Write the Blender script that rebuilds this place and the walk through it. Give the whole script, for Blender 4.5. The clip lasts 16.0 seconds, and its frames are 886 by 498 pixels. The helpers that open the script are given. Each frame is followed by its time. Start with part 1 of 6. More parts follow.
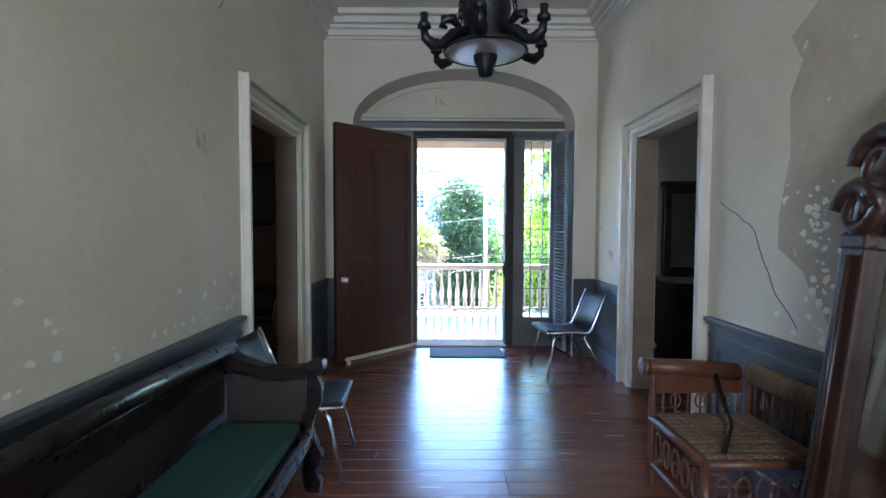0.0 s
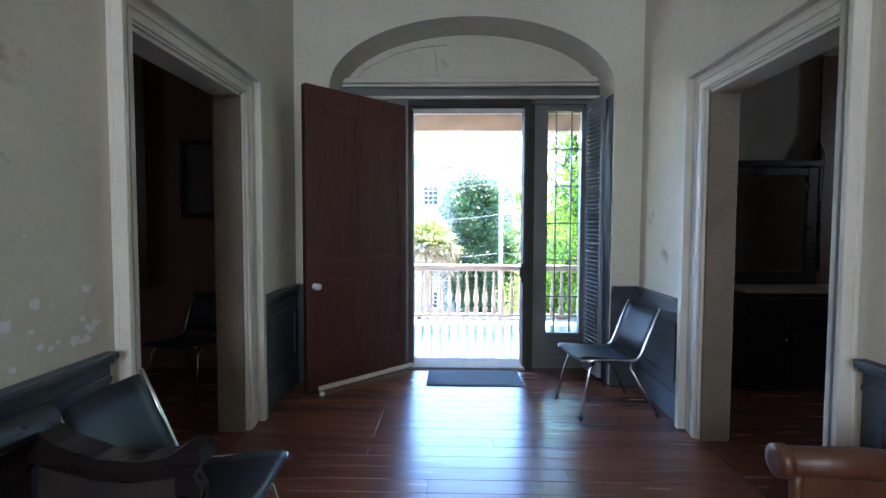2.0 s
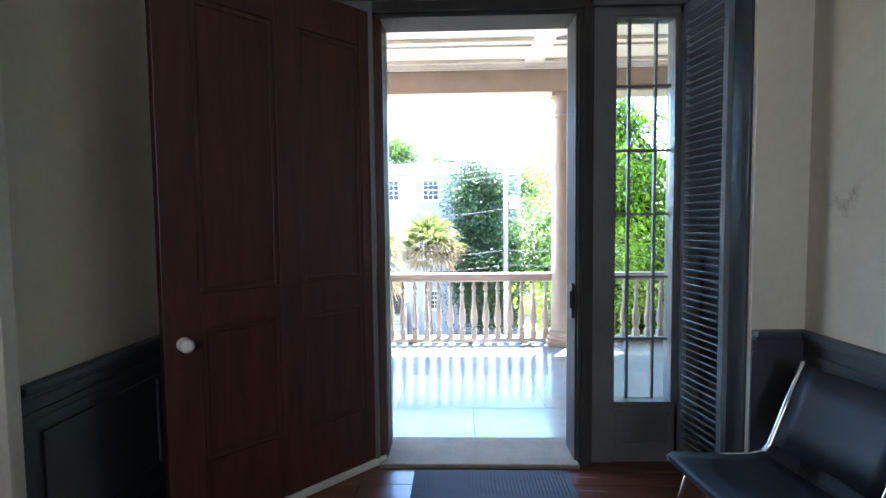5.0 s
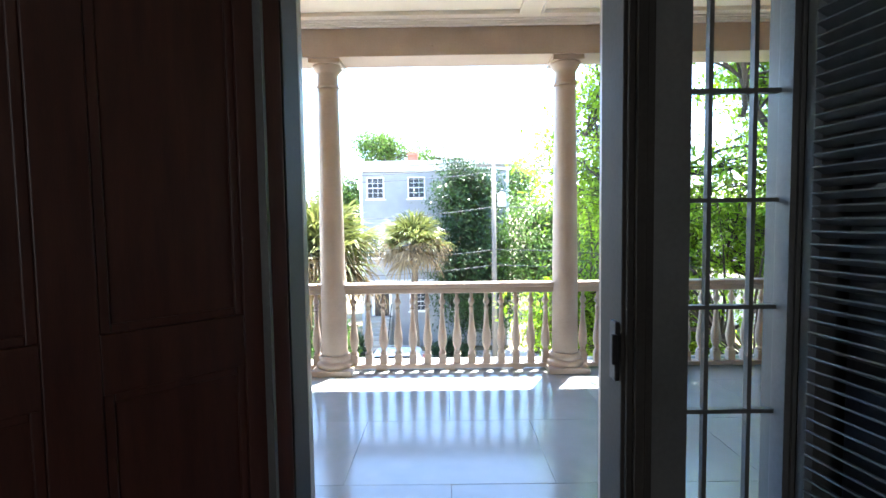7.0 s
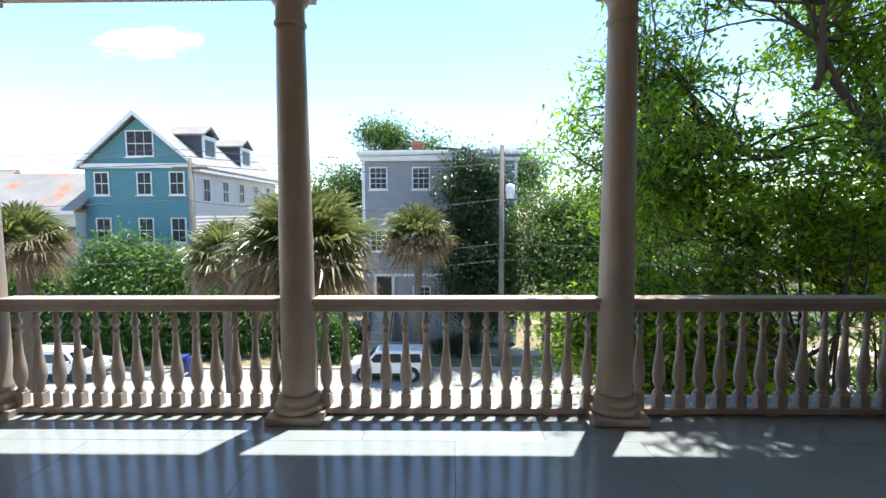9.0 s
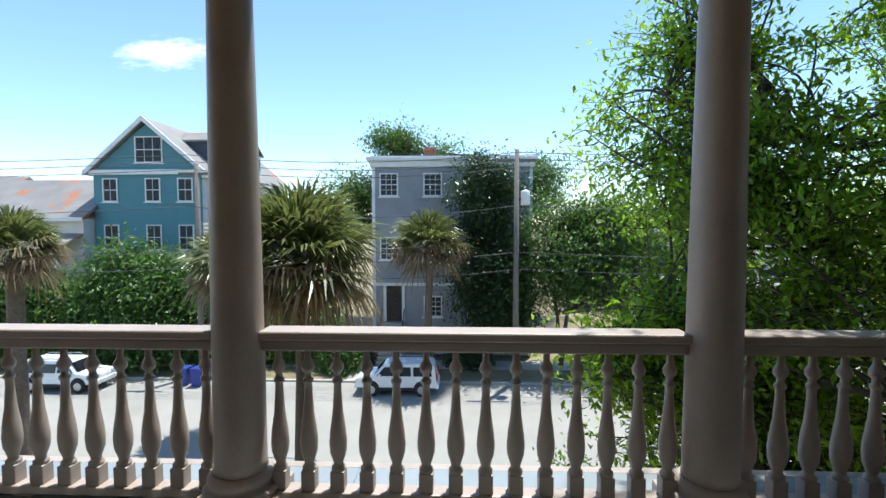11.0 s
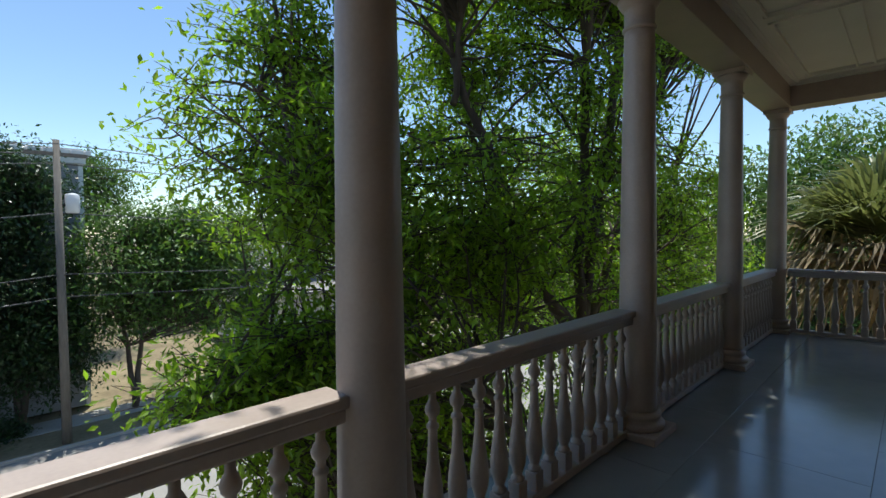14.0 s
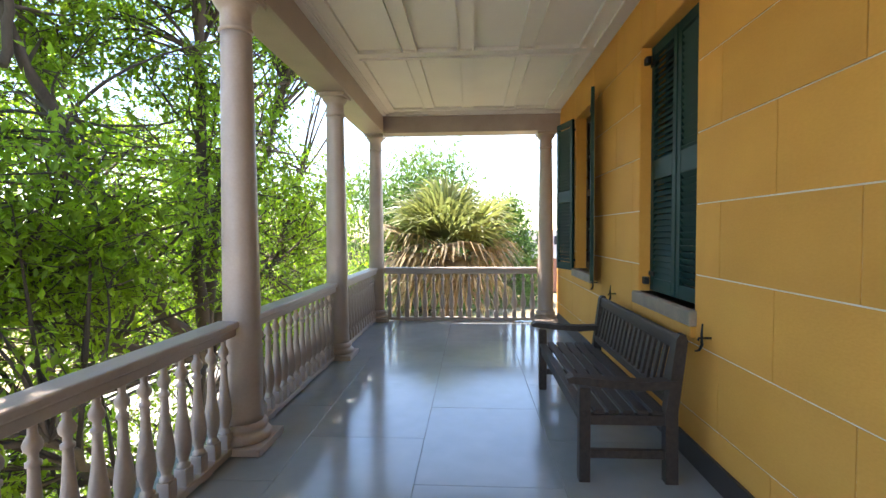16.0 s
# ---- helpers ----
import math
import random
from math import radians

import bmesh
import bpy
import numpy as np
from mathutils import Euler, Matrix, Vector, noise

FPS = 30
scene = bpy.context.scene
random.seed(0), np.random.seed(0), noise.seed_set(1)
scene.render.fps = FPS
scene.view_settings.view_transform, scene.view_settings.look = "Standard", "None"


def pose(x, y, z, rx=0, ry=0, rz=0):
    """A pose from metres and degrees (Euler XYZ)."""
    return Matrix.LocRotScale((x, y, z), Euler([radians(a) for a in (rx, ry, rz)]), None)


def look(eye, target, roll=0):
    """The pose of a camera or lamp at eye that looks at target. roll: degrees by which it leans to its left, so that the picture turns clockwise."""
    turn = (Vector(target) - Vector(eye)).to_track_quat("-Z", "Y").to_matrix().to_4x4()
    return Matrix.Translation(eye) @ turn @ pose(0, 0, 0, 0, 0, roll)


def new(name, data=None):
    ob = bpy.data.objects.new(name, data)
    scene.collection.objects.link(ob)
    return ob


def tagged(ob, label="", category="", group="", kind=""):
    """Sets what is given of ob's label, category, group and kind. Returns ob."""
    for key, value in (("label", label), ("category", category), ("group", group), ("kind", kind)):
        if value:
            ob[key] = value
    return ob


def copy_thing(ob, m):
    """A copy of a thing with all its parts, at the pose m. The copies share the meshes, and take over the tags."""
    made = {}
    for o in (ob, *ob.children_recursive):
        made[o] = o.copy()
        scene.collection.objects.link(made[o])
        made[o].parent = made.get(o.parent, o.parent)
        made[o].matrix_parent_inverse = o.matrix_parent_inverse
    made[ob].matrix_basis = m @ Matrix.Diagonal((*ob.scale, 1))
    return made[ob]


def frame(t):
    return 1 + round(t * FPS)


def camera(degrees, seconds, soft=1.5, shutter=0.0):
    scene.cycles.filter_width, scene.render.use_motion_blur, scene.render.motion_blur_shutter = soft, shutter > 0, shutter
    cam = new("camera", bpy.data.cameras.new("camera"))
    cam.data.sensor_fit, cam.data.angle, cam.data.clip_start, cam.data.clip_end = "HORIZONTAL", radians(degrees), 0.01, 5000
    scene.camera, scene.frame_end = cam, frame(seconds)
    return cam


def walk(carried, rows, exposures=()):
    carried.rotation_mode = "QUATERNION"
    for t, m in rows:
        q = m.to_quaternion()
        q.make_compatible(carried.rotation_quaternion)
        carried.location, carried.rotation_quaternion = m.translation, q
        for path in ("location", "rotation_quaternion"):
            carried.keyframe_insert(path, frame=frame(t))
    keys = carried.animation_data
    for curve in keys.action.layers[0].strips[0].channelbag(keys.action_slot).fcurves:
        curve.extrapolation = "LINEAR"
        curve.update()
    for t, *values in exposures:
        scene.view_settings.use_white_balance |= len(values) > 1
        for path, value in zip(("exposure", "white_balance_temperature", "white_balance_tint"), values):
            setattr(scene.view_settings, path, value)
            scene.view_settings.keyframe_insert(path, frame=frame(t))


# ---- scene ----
cam = camera(86.0, 16.0)
PATH = [
    (0, (0.237, 0.168, 1.464), (0.251, 2.166, 1.38), 0.2),
    (0.5, (0.3, 0.466, 1.463), (0.309, 2.464, 1.369), 0.3),
    (1, (0.299, 0.803, 1.456), (0.284, 2.801, 1.359), 0.2),
    (1.5, (0.325, 1.121, 1.419), (0.278, 3.118, 1.322), 0.1),
    (2, (0.376, 1.333, 1.42), (0.321, 3.47, 1.32), 0.2),
    (2.5, (0.332, 1.805, 1.418), (0.271, 3.802, 1.317), 0.0),
    (3, (0.329, 2.13, 1.403), (0.258, 4.126, 1.299), 0.0),
    (3.5, (0.341, 2.438, 1.43), (0.291, 4.435, 1.326), 0.1),
    (4, (0.362, 2.753, 1.423), (0.3, 4.75, 1.322), -0.3),
    (4.2, (0.366, 2.866, 1.433), (0.299, 4.862, 1.32), -0.4),
    (6.3, (0.45, 4.096, 1.394), (0.404, 6.093, 1.292), -1.0),
    (6.5, (0.479, 4.219, 1.407), (0.436, 6.215, 1.298), -0.9),
    (7, (0.476, 4.513, 1.401), (0.465, 6.51, 1.286), -0.8),
    (7.5, (0.465, 4.813, 1.416), (0.501, 6.809, 1.285), -0.7),
    (8, (0.492, 5.145, 1.41), (0.511, 7.14, 1.273), -0.6),
    (8.5, (0.49, 5.466, 1.39), (0.471, 7.46, 1.236), -0.5),
    (9, (0.466, 5.824, 1.395), (0.434, 7.818, 1.248), -0.2),
    (11.5, (0.463, 7.203, 1.31), (0.365, 9.199, 1.217), -0.3),
    (12, (0.449, 7.453, 1.318), (0.342, 9.449, 1.257), -0.5),
    (12.5, (0.508, 7.667, 1.315), (0.452, 9.666, 1.301), -0.6),
    (13, (0.515, 7.739, 1.353), (0.738, 9.727, 1.348), -0.7),
    (13.5, (0.57, 7.829, 1.364), (1.36, 9.666, 1.313), -1.4),
    (14, (0.649, 7.872, 1.338), (2.064, 9.283, 1.265), -0.5),
    (14.5, (0.803, 7.853, 1.316), (2.588, 8.754, 1.264), -0.7),
    (15, (0.825, 7.767, 1.359), (2.762, 8.261, 1.288), -0.7),
    (15.5, (0.823, 7.707, 1.373), (2.809, 7.936, 1.317), -0.6),
    (16, (0.827, 7.677, 1.371), (2.822, 7.799, 1.299), -0.3),
]
EXPOSURE = [(0, 4.78, 5400, 10), (2.0, 4.7, 5450, 10), (4.0, 4.4, 5550, 10), (6.5, 3.6, 6100, 10), (8.0, 2.45, 6350, 10), (9.0, 1.3, 6300, 7), (11.5, 0.6, 6000, 4), (12.5, 0.3, 6000, 3), (13.5, 0.3, 6100, 4), (14.0, 0.25, 6200, 6), (14.5, 0.9, 6400, 8), (15.0, 1.55, 6700, 12), (15.5, 2.15, 6950, 14), (16.0, 2.55, 7000, 15)]
walk(cam, [(t, look(eye, target, roll)) for t, eye, target, roll in PATH], EXPOSURE)

# ---------- world and light ----------
SUN_DIR = Vector((-0.42, -0.75, -3.0)).normalized()
world = bpy.data.worlds.new("world")
scene.world = world
world.use_nodes = True
wn = world.node_tree.nodes
sky = wn.new("ShaderNodeTexSky")
sky.sky_type = "NISHITA"
sky.sun_disc = False
sky.sun_elevation = math.asin(-SUN_DIR.z)
sky.sun_rotation = math.atan2(-SUN_DIR.x, -SUN_DIR.y)
sky.air_density, sky.dust_density, sky.ozone_density = 1.0, 0.0, 2.2
world.node_tree.links.new(sky.outputs[0], wn["Background"].inputs[0])
wn["Background"].inputs[1].default_value = 0.15


def lamp(name, kind, m, energy, color=(1, 1, 1), size=(1, 1), angle=0.01):
    li = bpy.data.lights.new(name, kind)
    li.energy, li.color = energy, color
    if kind == "AREA":
        li.shape, li.size, li.size_y = "RECTANGLE", size[0], size[1]
    if kind == "SUN":
        li.angle = angle
    ob = new(name, li)
    ob.matrix_world = m
    return ob


lamp("sun", "SUN", look((0, 0, 0), SUN_DIR), 5.0, (1, 0.95, 0.87), angle=radians(0.53))
# fill lamp added before the closed south wall, in place of daylight from behind
lamp("south_fill_light", "AREA", look((-0.25, -3.25, 2.1), (1.9, 4.5, 1.3)), 8.4, (0.93, 0.97, 1.0), (1.6, 2.4))
# weak fill lamps added to lift the side rooms; no windows stand here
lamp("west_room_fill_light", "AREA", look((-5.40, 3.4, 1.9), (-2, 4.0, 1.0)), 0.22, (0.95, 0.97, 1.0), (1.0, 1.9))
lamp("east_room_fill_light", "AREA", look((6.55, 3.4, 1.9), (3, 4.0, 1.0)), 0.75, (0.95, 0.97, 1.0), (1.0, 1.9))

# ---------- materials ----------


def mat(name, c1, c2, scale=8.0, rough=0.6, bump=0.15, metal=0.0, fine=60.0, stretch=(1, 1, 1), spec=0.5, rand=0.0, wear=None, coord="Object", coat=0.0, island=0.0, rvar=0.12):
    m = bpy.data.materials.new(name)
    m.use_nodes = True
    nt = m.node_tree
    n, l = nt.nodes, nt.links
    bs = n["Principled BSDF"]
    tc = n.new("ShaderNodeTexCoord")
    mp = n.new("ShaderNodeMapping")
    mp.inputs["Scale"].default_value = stretch
    l.new(tc.outputs[coord], mp.inputs[0])
    big = n.new("ShaderNodeTexNoise")
    big.inputs["Scale"].default_value, big.inputs["Detail"].default_value = scale, 6
    sm = n.new("ShaderNodeTexNoise")
    sm.inputs["Scale"].default_value, sm.inputs["Detail"].default_value = fine, 4
    l.new(mp.outputs[0], big.inputs[0])
    l.new(mp.outputs[0], sm.inputs[0])
    add = n.new("ShaderNodeMath")
    add.operation = "MULTIPLY_ADD"
    l.new(sm.outputs[0], add.inputs[0])
    add.inputs[1].default_value = 0.4
    l.new(big.outputs[0], add.inputs[2])
    ramp = n.new("ShaderNodeMapRange")
    ramp.inputs[1].default_value, ramp.inputs[2].default_value = 0.45, 0.95
    l.new(add.outputs[0], ramp.inputs[0])
    mix = n.new("ShaderNodeMix")
    mix.data_type = "RGBA"
    mix.inputs[6].default_value, mix.inputs[7].default_value = (*c1, 1), (*c2, 1)
    l.new(ramp.outputs[0], mix.inputs[0])
    col = mix.outputs[2]
    if wear:
        wc, wscale, lo = wear
        wt = n.new("ShaderNodeTexNoise")
        wt.inputs["Scale"].default_value, wt.inputs["Detail"].default_value, wt.inputs["Roughness"].default_value = wscale, 8, 0.65
        l.new(mp.outputs[0], wt.inputs[0])
        wr = n.new("ShaderNodeMapRange")
        wr.inputs[1].default_value, wr.inputs[2].default_value = lo, lo + 0.05
        l.new(wt.outputs[0], wr.inputs[0])
        wm = n.new("ShaderNodeMix")
        wm.data_type = "RGBA"
        wm.inputs[7].default_value = (*wc, 1)
        l.new(wr.outputs[0], wm.inputs[0])
        l.new(col, wm.inputs[6])
        col = wm.outputs[2]
    if rand or island:
        hs = n.new("ShaderNodeHueSaturation")
        src = n.new("ShaderNodeObjectInfo").outputs["Random"] if rand else n.new("ShaderNodeNewGeometry").outputs["Random Per Island"]
        amount = rand or island
        vr = n.new("ShaderNodeMapRange")
        vr.inputs[3].default_value, vr.inputs[4].default_value = 1 - amount, 1 + amount
        l.new(src, vr.inputs[0])
        l.new(vr.outputs[0], hs.inputs["Value"])
        l.new(col, hs.inputs["Color"])
        col = hs.outputs[0]
    l.new(col, bs.inputs["Base Color"])
    rr = n.new("ShaderNodeMapRange")
    rr.inputs[3].default_value, rr.inputs[4].default_value = max(0.02, rough - rvar), min(1, rough + rvar)
    l.new(big.outputs[0], rr.inputs[0])
    l.new(rr.outputs[0], bs.inputs["Roughness"])
    bs.inputs["Metallic"].default_value = metal
    bs.inputs["Specular IOR Level"].default_value = spec
    bs.inputs["Coat Weight"].default_value = coat
    bs.inputs["Coat Roughness"].default_value = 0.12
    if bump:
        bp = n.new("ShaderNodeBump")
        bp.inputs["Strength"].default_value, bp.inputs["Distance"].default_value = bump, 0.01
        l.new(add.outputs[0], bp.inputs["Height"])
        l.new(bp.outputs[0], bs.inputs["Normal"])
    return m


def leaf_mat(name, c1, c2, through_light=0.45, rough=0.45):
    m = mat(name, c1, c2, 3, rough, 0, island=0.45, fine=20)
    n, l = m.node_tree.nodes, m.node_tree.links
    bs = n["Principled BSDF"]
    tr = n.new("ShaderNodeBsdfTranslucent")
    br = n.new("ShaderNodeHueSaturation")
    br.inputs["Value"].default_value, br.inputs["Saturation"].default_value = 1.7, 1.1
    l.new(bs.inputs["Base Color"].links[0].from_socket, br.inputs["Color"])
    l.new(br.outputs[0], tr.inputs[0])
    ms = n.new("ShaderNodeMixShader")
    ms.inputs[0].default_value = through_light
    l.new(bs.outputs[0], ms.inputs[1])
    l.new(tr.outputs[0], ms.inputs[2])
    l.new(ms.outputs[0], n["Material Output"].inputs[0])
    return m


PLASTER = mat("hall_plaster", (0.56, 0.52, 0.42), (0.68, 0.64, 0.54), 1.3, 0.85, 0.25, fine=25, wear=((0.40, 0.35, 0.27), 2.2, 0.66))
PLASTER_BARE = mat("bare_plaster", (0.36, 0.31, 0.24), (0.47, 0.42, 0.34), 3, 0.9, 0.5, fine=30, wear=((0.7, 0.68, 0.62), 9, 0.64))
CHIP = mat("plaster_chip", (0.72, 0.71, 0.68), (0.82, 0.81, 0.78), 20, 0.9, 0.2)
CEIL = mat("ceiling_plaster", (0.62, 0.58, 0.52), (0.74, 0.70, 0.64), 1.5, 0.85, 0.15)
CASING = mat("casing_paint", (0.52, 0.48, 0.40), (0.66, 0.62, 0.54), 3, 0.5, 0.15, wear=((0.3, 0.26, 0.2), 6, 0.68))
LINING = mat("door_lining_paint", (0.15, 0.11, 0.075), (0.23, 0.18, 0.13), 3, 0.6, 0.15)
DADO = mat("dado_paint", (0.032, 0.037, 0.046), (0.062, 0.068, 0.08), 3, 0.45, 0.15, wear=((0.22, 0.22, 0.22), 5, 0.71))
PANEL_PAINT = mat("door_frame_paint", (0.09, 0.092, 0.09), (0.14, 0.142, 0.138), 3, 0.45, 0.1)
LOUVRE = mat("louvre_paint", (0.15, 0.17, 0.19), (0.22, 0.24, 0.26), 4, 0.5, 0.1)
DOOR_WOOD = mat("mahogany_door", (0.045, 0.014, 0.01), (0.085, 0.027, 0.018), 5, 0.42, 0.08, stretch=(6, 6, 0.5))
HALL_BOARD = mat("hall_floor_board", (0.115, 0.040, 0.024), (0.19, 0.075, 0.045), 3, 0.25, 0.10, stretch=(0.6, 6, 6), rand=0.22, spec=0.6, rvar=0.08)
DARK_JOINT = mat("dark_joint", (0.02, 0.012, 0.01), (0.03, 0.02, 0.015), 5, 0.9, 0)
ROOM_WALL = mat("side_room_wall", (0.17, 0.085, 0.06), (0.23, 0.12, 0.085), 2, 0.85, 0.15)
ROOM_WALL_E = mat("side_room_wall_grey", (0.30, 0.27, 0.22), (0.38, 0.34, 0.28), 2, 0.85, 0.15)
BLACK_WOOD = mat("ebonised_wood", (0.006, 0.004, 0.004), (0.014, 0.009, 0.008), 5, 0.3, 0.01, stretch=(1, 5, 5), spec=0.4)
CANE = mat("cane", (0.012, 0.007, 0.005), (0.026, 0.016, 0.011), 9, 0.6, 0.3)
GREEN_CLOTH = mat("green_cloth", (0.005, 0.035, 0.025), (0.01, 0.052, 0.037), 4, 0.85, 0.3, fine=300)
BROWN_WOOD = mat("brown_wood", (0.07, 0.026, 0.013), (0.125, 0.05, 0.025), 6, 0.4, 0.1, stretch=(5, 5, 1))
RUSH = mat("woven_rush", (0.1, 0.06, 0.033), (0.18, 0.115, 0.065), 14, 0.7, 0.4, rand=0.2)
CARVED = mat("carved_mahogany", (0.02, 0.008, 0.006), (0.045, 0.019, 0.013), 9, 0.4, 0.3)
CHROME = mat("chrome", (0.72, 0.73, 0.75), (0.8, 0.8, 0.82), 9, 0.18, 0, metal=1.0)
VINYL = mat("black_vinyl", (0.008, 0.008, 0.011), (0.015, 0.016, 0.02), 6, 0.55, 0.1, spec=0.3)
RUBBER = mat("mat_rubber", (0.035, 0.04, 0.05), (0.06, 0.065, 0.075), 10, 0.8, 0.3)
IRON = mat("black_iron", (0.015, 0.015, 0.017), (0.035, 0.034, 0.035), 9, 0.5, 0.25, metal=0.4)
CHANDELIER = mat("dark_bronze", (0.01, 0.01, 0.013), (0.026, 0.026, 0.03), 9, 0.38, 0.15, metal=0.6)
REFLECTOR = mat("silvered_dish", (0.42, 0.43, 0.46), (0.55, 0.56, 0.6), 5, 0.4, 0.05, metal=0.6)
PORCELAIN = mat("white_porcelain", (0.78, 0.76, 0.72), (0.82, 0.8, 0.77), 5, 0.2, 0)
PICTURE = mat("dark_print", (0.05, 0.035, 0.03), (0.11, 0.08, 0.06), 4, 0.4, 0)
PORCH_FLOOR = mat("porch_floor_paint", (0.235, 0.26, 0.27), (0.295, 0.318, 0.33), 1.6, 0.15, 0.22, fine=7, rand=0.05, spec=0.55, rvar=0.07, wear=((0.12, 0.14, 0.14), 3, 0.72))
PORCH_PAINT = mat("porch_paint", (0.33, 0.265, 0.225), (0.42, 0.345, 0.30), 3, 0.42, 0.12, wear=((0.30, 0.25, 0.20), 7, 0.72))
PORCH_CEIL = mat("porch_ceiling_paint", (0.64, 0.61, 0.56), (0.72, 0.69, 0.64), 1.5, 0.55, 0.08)
OCHRE = mat("ochre_stucco", (0.6, 0.28, 0.045), (0.7, 0.35, 0.068), 1.1, 0.85, 0.3, fine=45, rand=0.05, wear=((0.42, 0.20, 0.05), 2.5, 0.68), coord="Generated")
OCHRE_BASE = mat("ochre_stucco_wall", (0.6, 0.28, 0.045), (0.7, 0.35, 0.068), 1.1, 0.85, 0.3, fine=45)
WHITE_JOINT = mat("white_pointing", (0.72, 0.68, 0.6), (0.8, 0.76, 0.68), 8, 0.8, 0.2)
SHUTTER_GREEN = mat("shutter_green", (0.005, 0.027, 0.024), (0.01, 0.042, 0.036), 4, 0.6, 0.1, spec=0.25)
STONE_SILL = mat("stone_sill", (0.2, 0.16, 0.12), (0.32, 0.25, 0.18), 6, 0.85, 0.4)
TEAK = mat("weathered_bench_wood", (0.026, 0.019, 0.016), (0.058, 0.043, 0.036), 5, 0.6, 0.25, stretch=(0.6, 7, 7), spec=0.3)
# darker, warmer frame paint: the shade of the backlit jambs is in its colour
JAMB_SHADED = mat("jamb_paint_shaded", (0.036, 0.032, 0.028), (0.06, 0.054, 0.048), 4, 0.7, 0.1, spec=0.2)
BASE_DARK = mat("dark_skirting", (0.03, 0.025, 0.022), (0.05, 0.042, 0.036), 4, 0.5, 0.1)
ASPHALT = mat("asphalt", (0.25, 0.235, 0.21), (0.32, 0.3, 0.27), 0.4, 0.9, 0.3, fine=12)
GROUND = mat("dry_ground", (0.13, 0.10, 0.05), (0.30, 0.24, 0.14), 0.35, 0.95, 0.4, fine=5, wear=((0.08, 0.10, 0.03), 0.5, 0.56))
CONCRETE = mat("concrete", (0.36, 0.33, 0.29), (0.46, 0.43, 0.38), 1, 0.9, 0.2)
BLUE_SIDING = mat("blue_siding", (0.085, 0.22, 0.26), (0.11, 0.26, 0.30), 1, 0.7, 0.1)
WHITE_SIDING = mat("pale_siding", (0.62, 0.58, 0.55), (0.72, 0.68, 0.65), 1, 0.7, 0.1)
GREY_SIDING = mat("grey_siding", (0.25, 0.255, 0.275), (0.31, 0.315, 0.335), 1, 0.75, 0.1)
TRIM_WHITE = mat("white_trim", (0.66, 0.66, 0.66), (0.76, 0.76, 0.76), 2, 0.55, 0.05)
ROOF_GREY = mat("metal_roof", (0.2, 0.185, 0.17), (0.28, 0.26, 0.245), 0.8, 0.6, 0.1, wear=((0.40, 0.16, 0.08), 0.35, 0.6))
DORMER_DARK = mat("dormer_slate", (0.04, 0.05, 0.075), (0.07, 0.08, 0.11), 2, 0.6, 0.1)
BRICK_RED = mat("chimney_brick", (0.26, 0.11, 0.075), (0.36, 0.17, 0.12), 4, 0.9, 0.3)
WIN_DARK = mat("window_glass_far", (0.02, 0.024, 0.03), (0.045, 0.05, 0.06), 2, 0.3, 0, spec=0.2)
CAR_WHITE = mat("white_car_paint", (0.72, 0.73, 0.75), (0.78, 0.79, 0.8), 3, 0.25, 0, coat=0.6)
CAR_BLUE = mat("blue_car_paint", (0.03, 0.12, 0.36), (0.04, 0.15, 0.42), 3, 0.25, 0, coat=0.6)
CAR_GLASS = mat("car_glass", (0.012, 0.014, 0.018), (0.02, 0.022, 0.028), 3, 0.06, 0)
TYRE = mat("tyre_rubber", (0.018, 0.018, 0.018), (0.03, 0.03, 0.03), 9, 0.85, 0.1)
RIM = mat("alloy_rim", (0.42, 0.42, 0.43), (0.5, 0.5, 0.5), 9, 0.35, 0, metal=0.8)
LAMP_RED = mat("red_lens", (0.35, 0.02, 0.02), (0.4, 0.03, 0.03), 5, 0.2, 0)
LAMP_CLEAR = mat("clear_lens", (0.6, 0.62, 0.62), (0.7, 0.7, 0.7), 5, 0.15, 0)
BIN_BLUE = mat("blue_plastic", (0.02, 0.04, 0.25), (0.03, 0.055, 0.3), 3, 0.5, 0)
POLE_WOOD = mat("pole_wood", (0.13, 0.115, 0.10), (0.2, 0.18, 0.155), 4, 0.9, 0.3, stretch=(5, 5, 0.6))
CABLE = mat("cable", (0.06, 0.06, 0.065), (0.09, 0.09, 0.095), 4, 0.7, 0)
BARK = mat("smooth_bark", (0.05, 0.036, 0.028), (0.11, 0.085, 0.066), 5, 0.85, 0.4, stretch=(1, 1, 0.4))
PALM_BARK = mat("palm_bark", (0.08, 0.06, 0.045), (0.16, 0.125, 0.095), 9, 0.9, 0.6)
LEAF = leaf_mat("leaf_bright", (0.14, 0.245, 0.03), (0.235, 0.34, 0.045), 0.55)
LEAF_DARK = leaf_mat("leaf_dark", (0.022, 0.05, 0.016), (0.045, 0.085, 0.025), 0.25, 0.35)
LEAF_FAR = leaf_mat("leaf_far", (0.06, 0.125, 0.026), (0.11, 0.18, 0.04), 0.35)
FROND = leaf_mat("palm_frond", (0.085, 0.11, 0.03), (0.17, 0.175, 0.065), 0.3, 0.35)
FROND_DRY = leaf_mat("palm_frond_dry", (0.16, 0.115, 0.06), (0.27, 0.205, 0.115), 0.25, 0.7)
FROND_PALE = leaf_mat("palm_frond_pale", (0.10, 0.125, 0.038), (0.18, 0.19, 0.07), 0.35, 0.45)


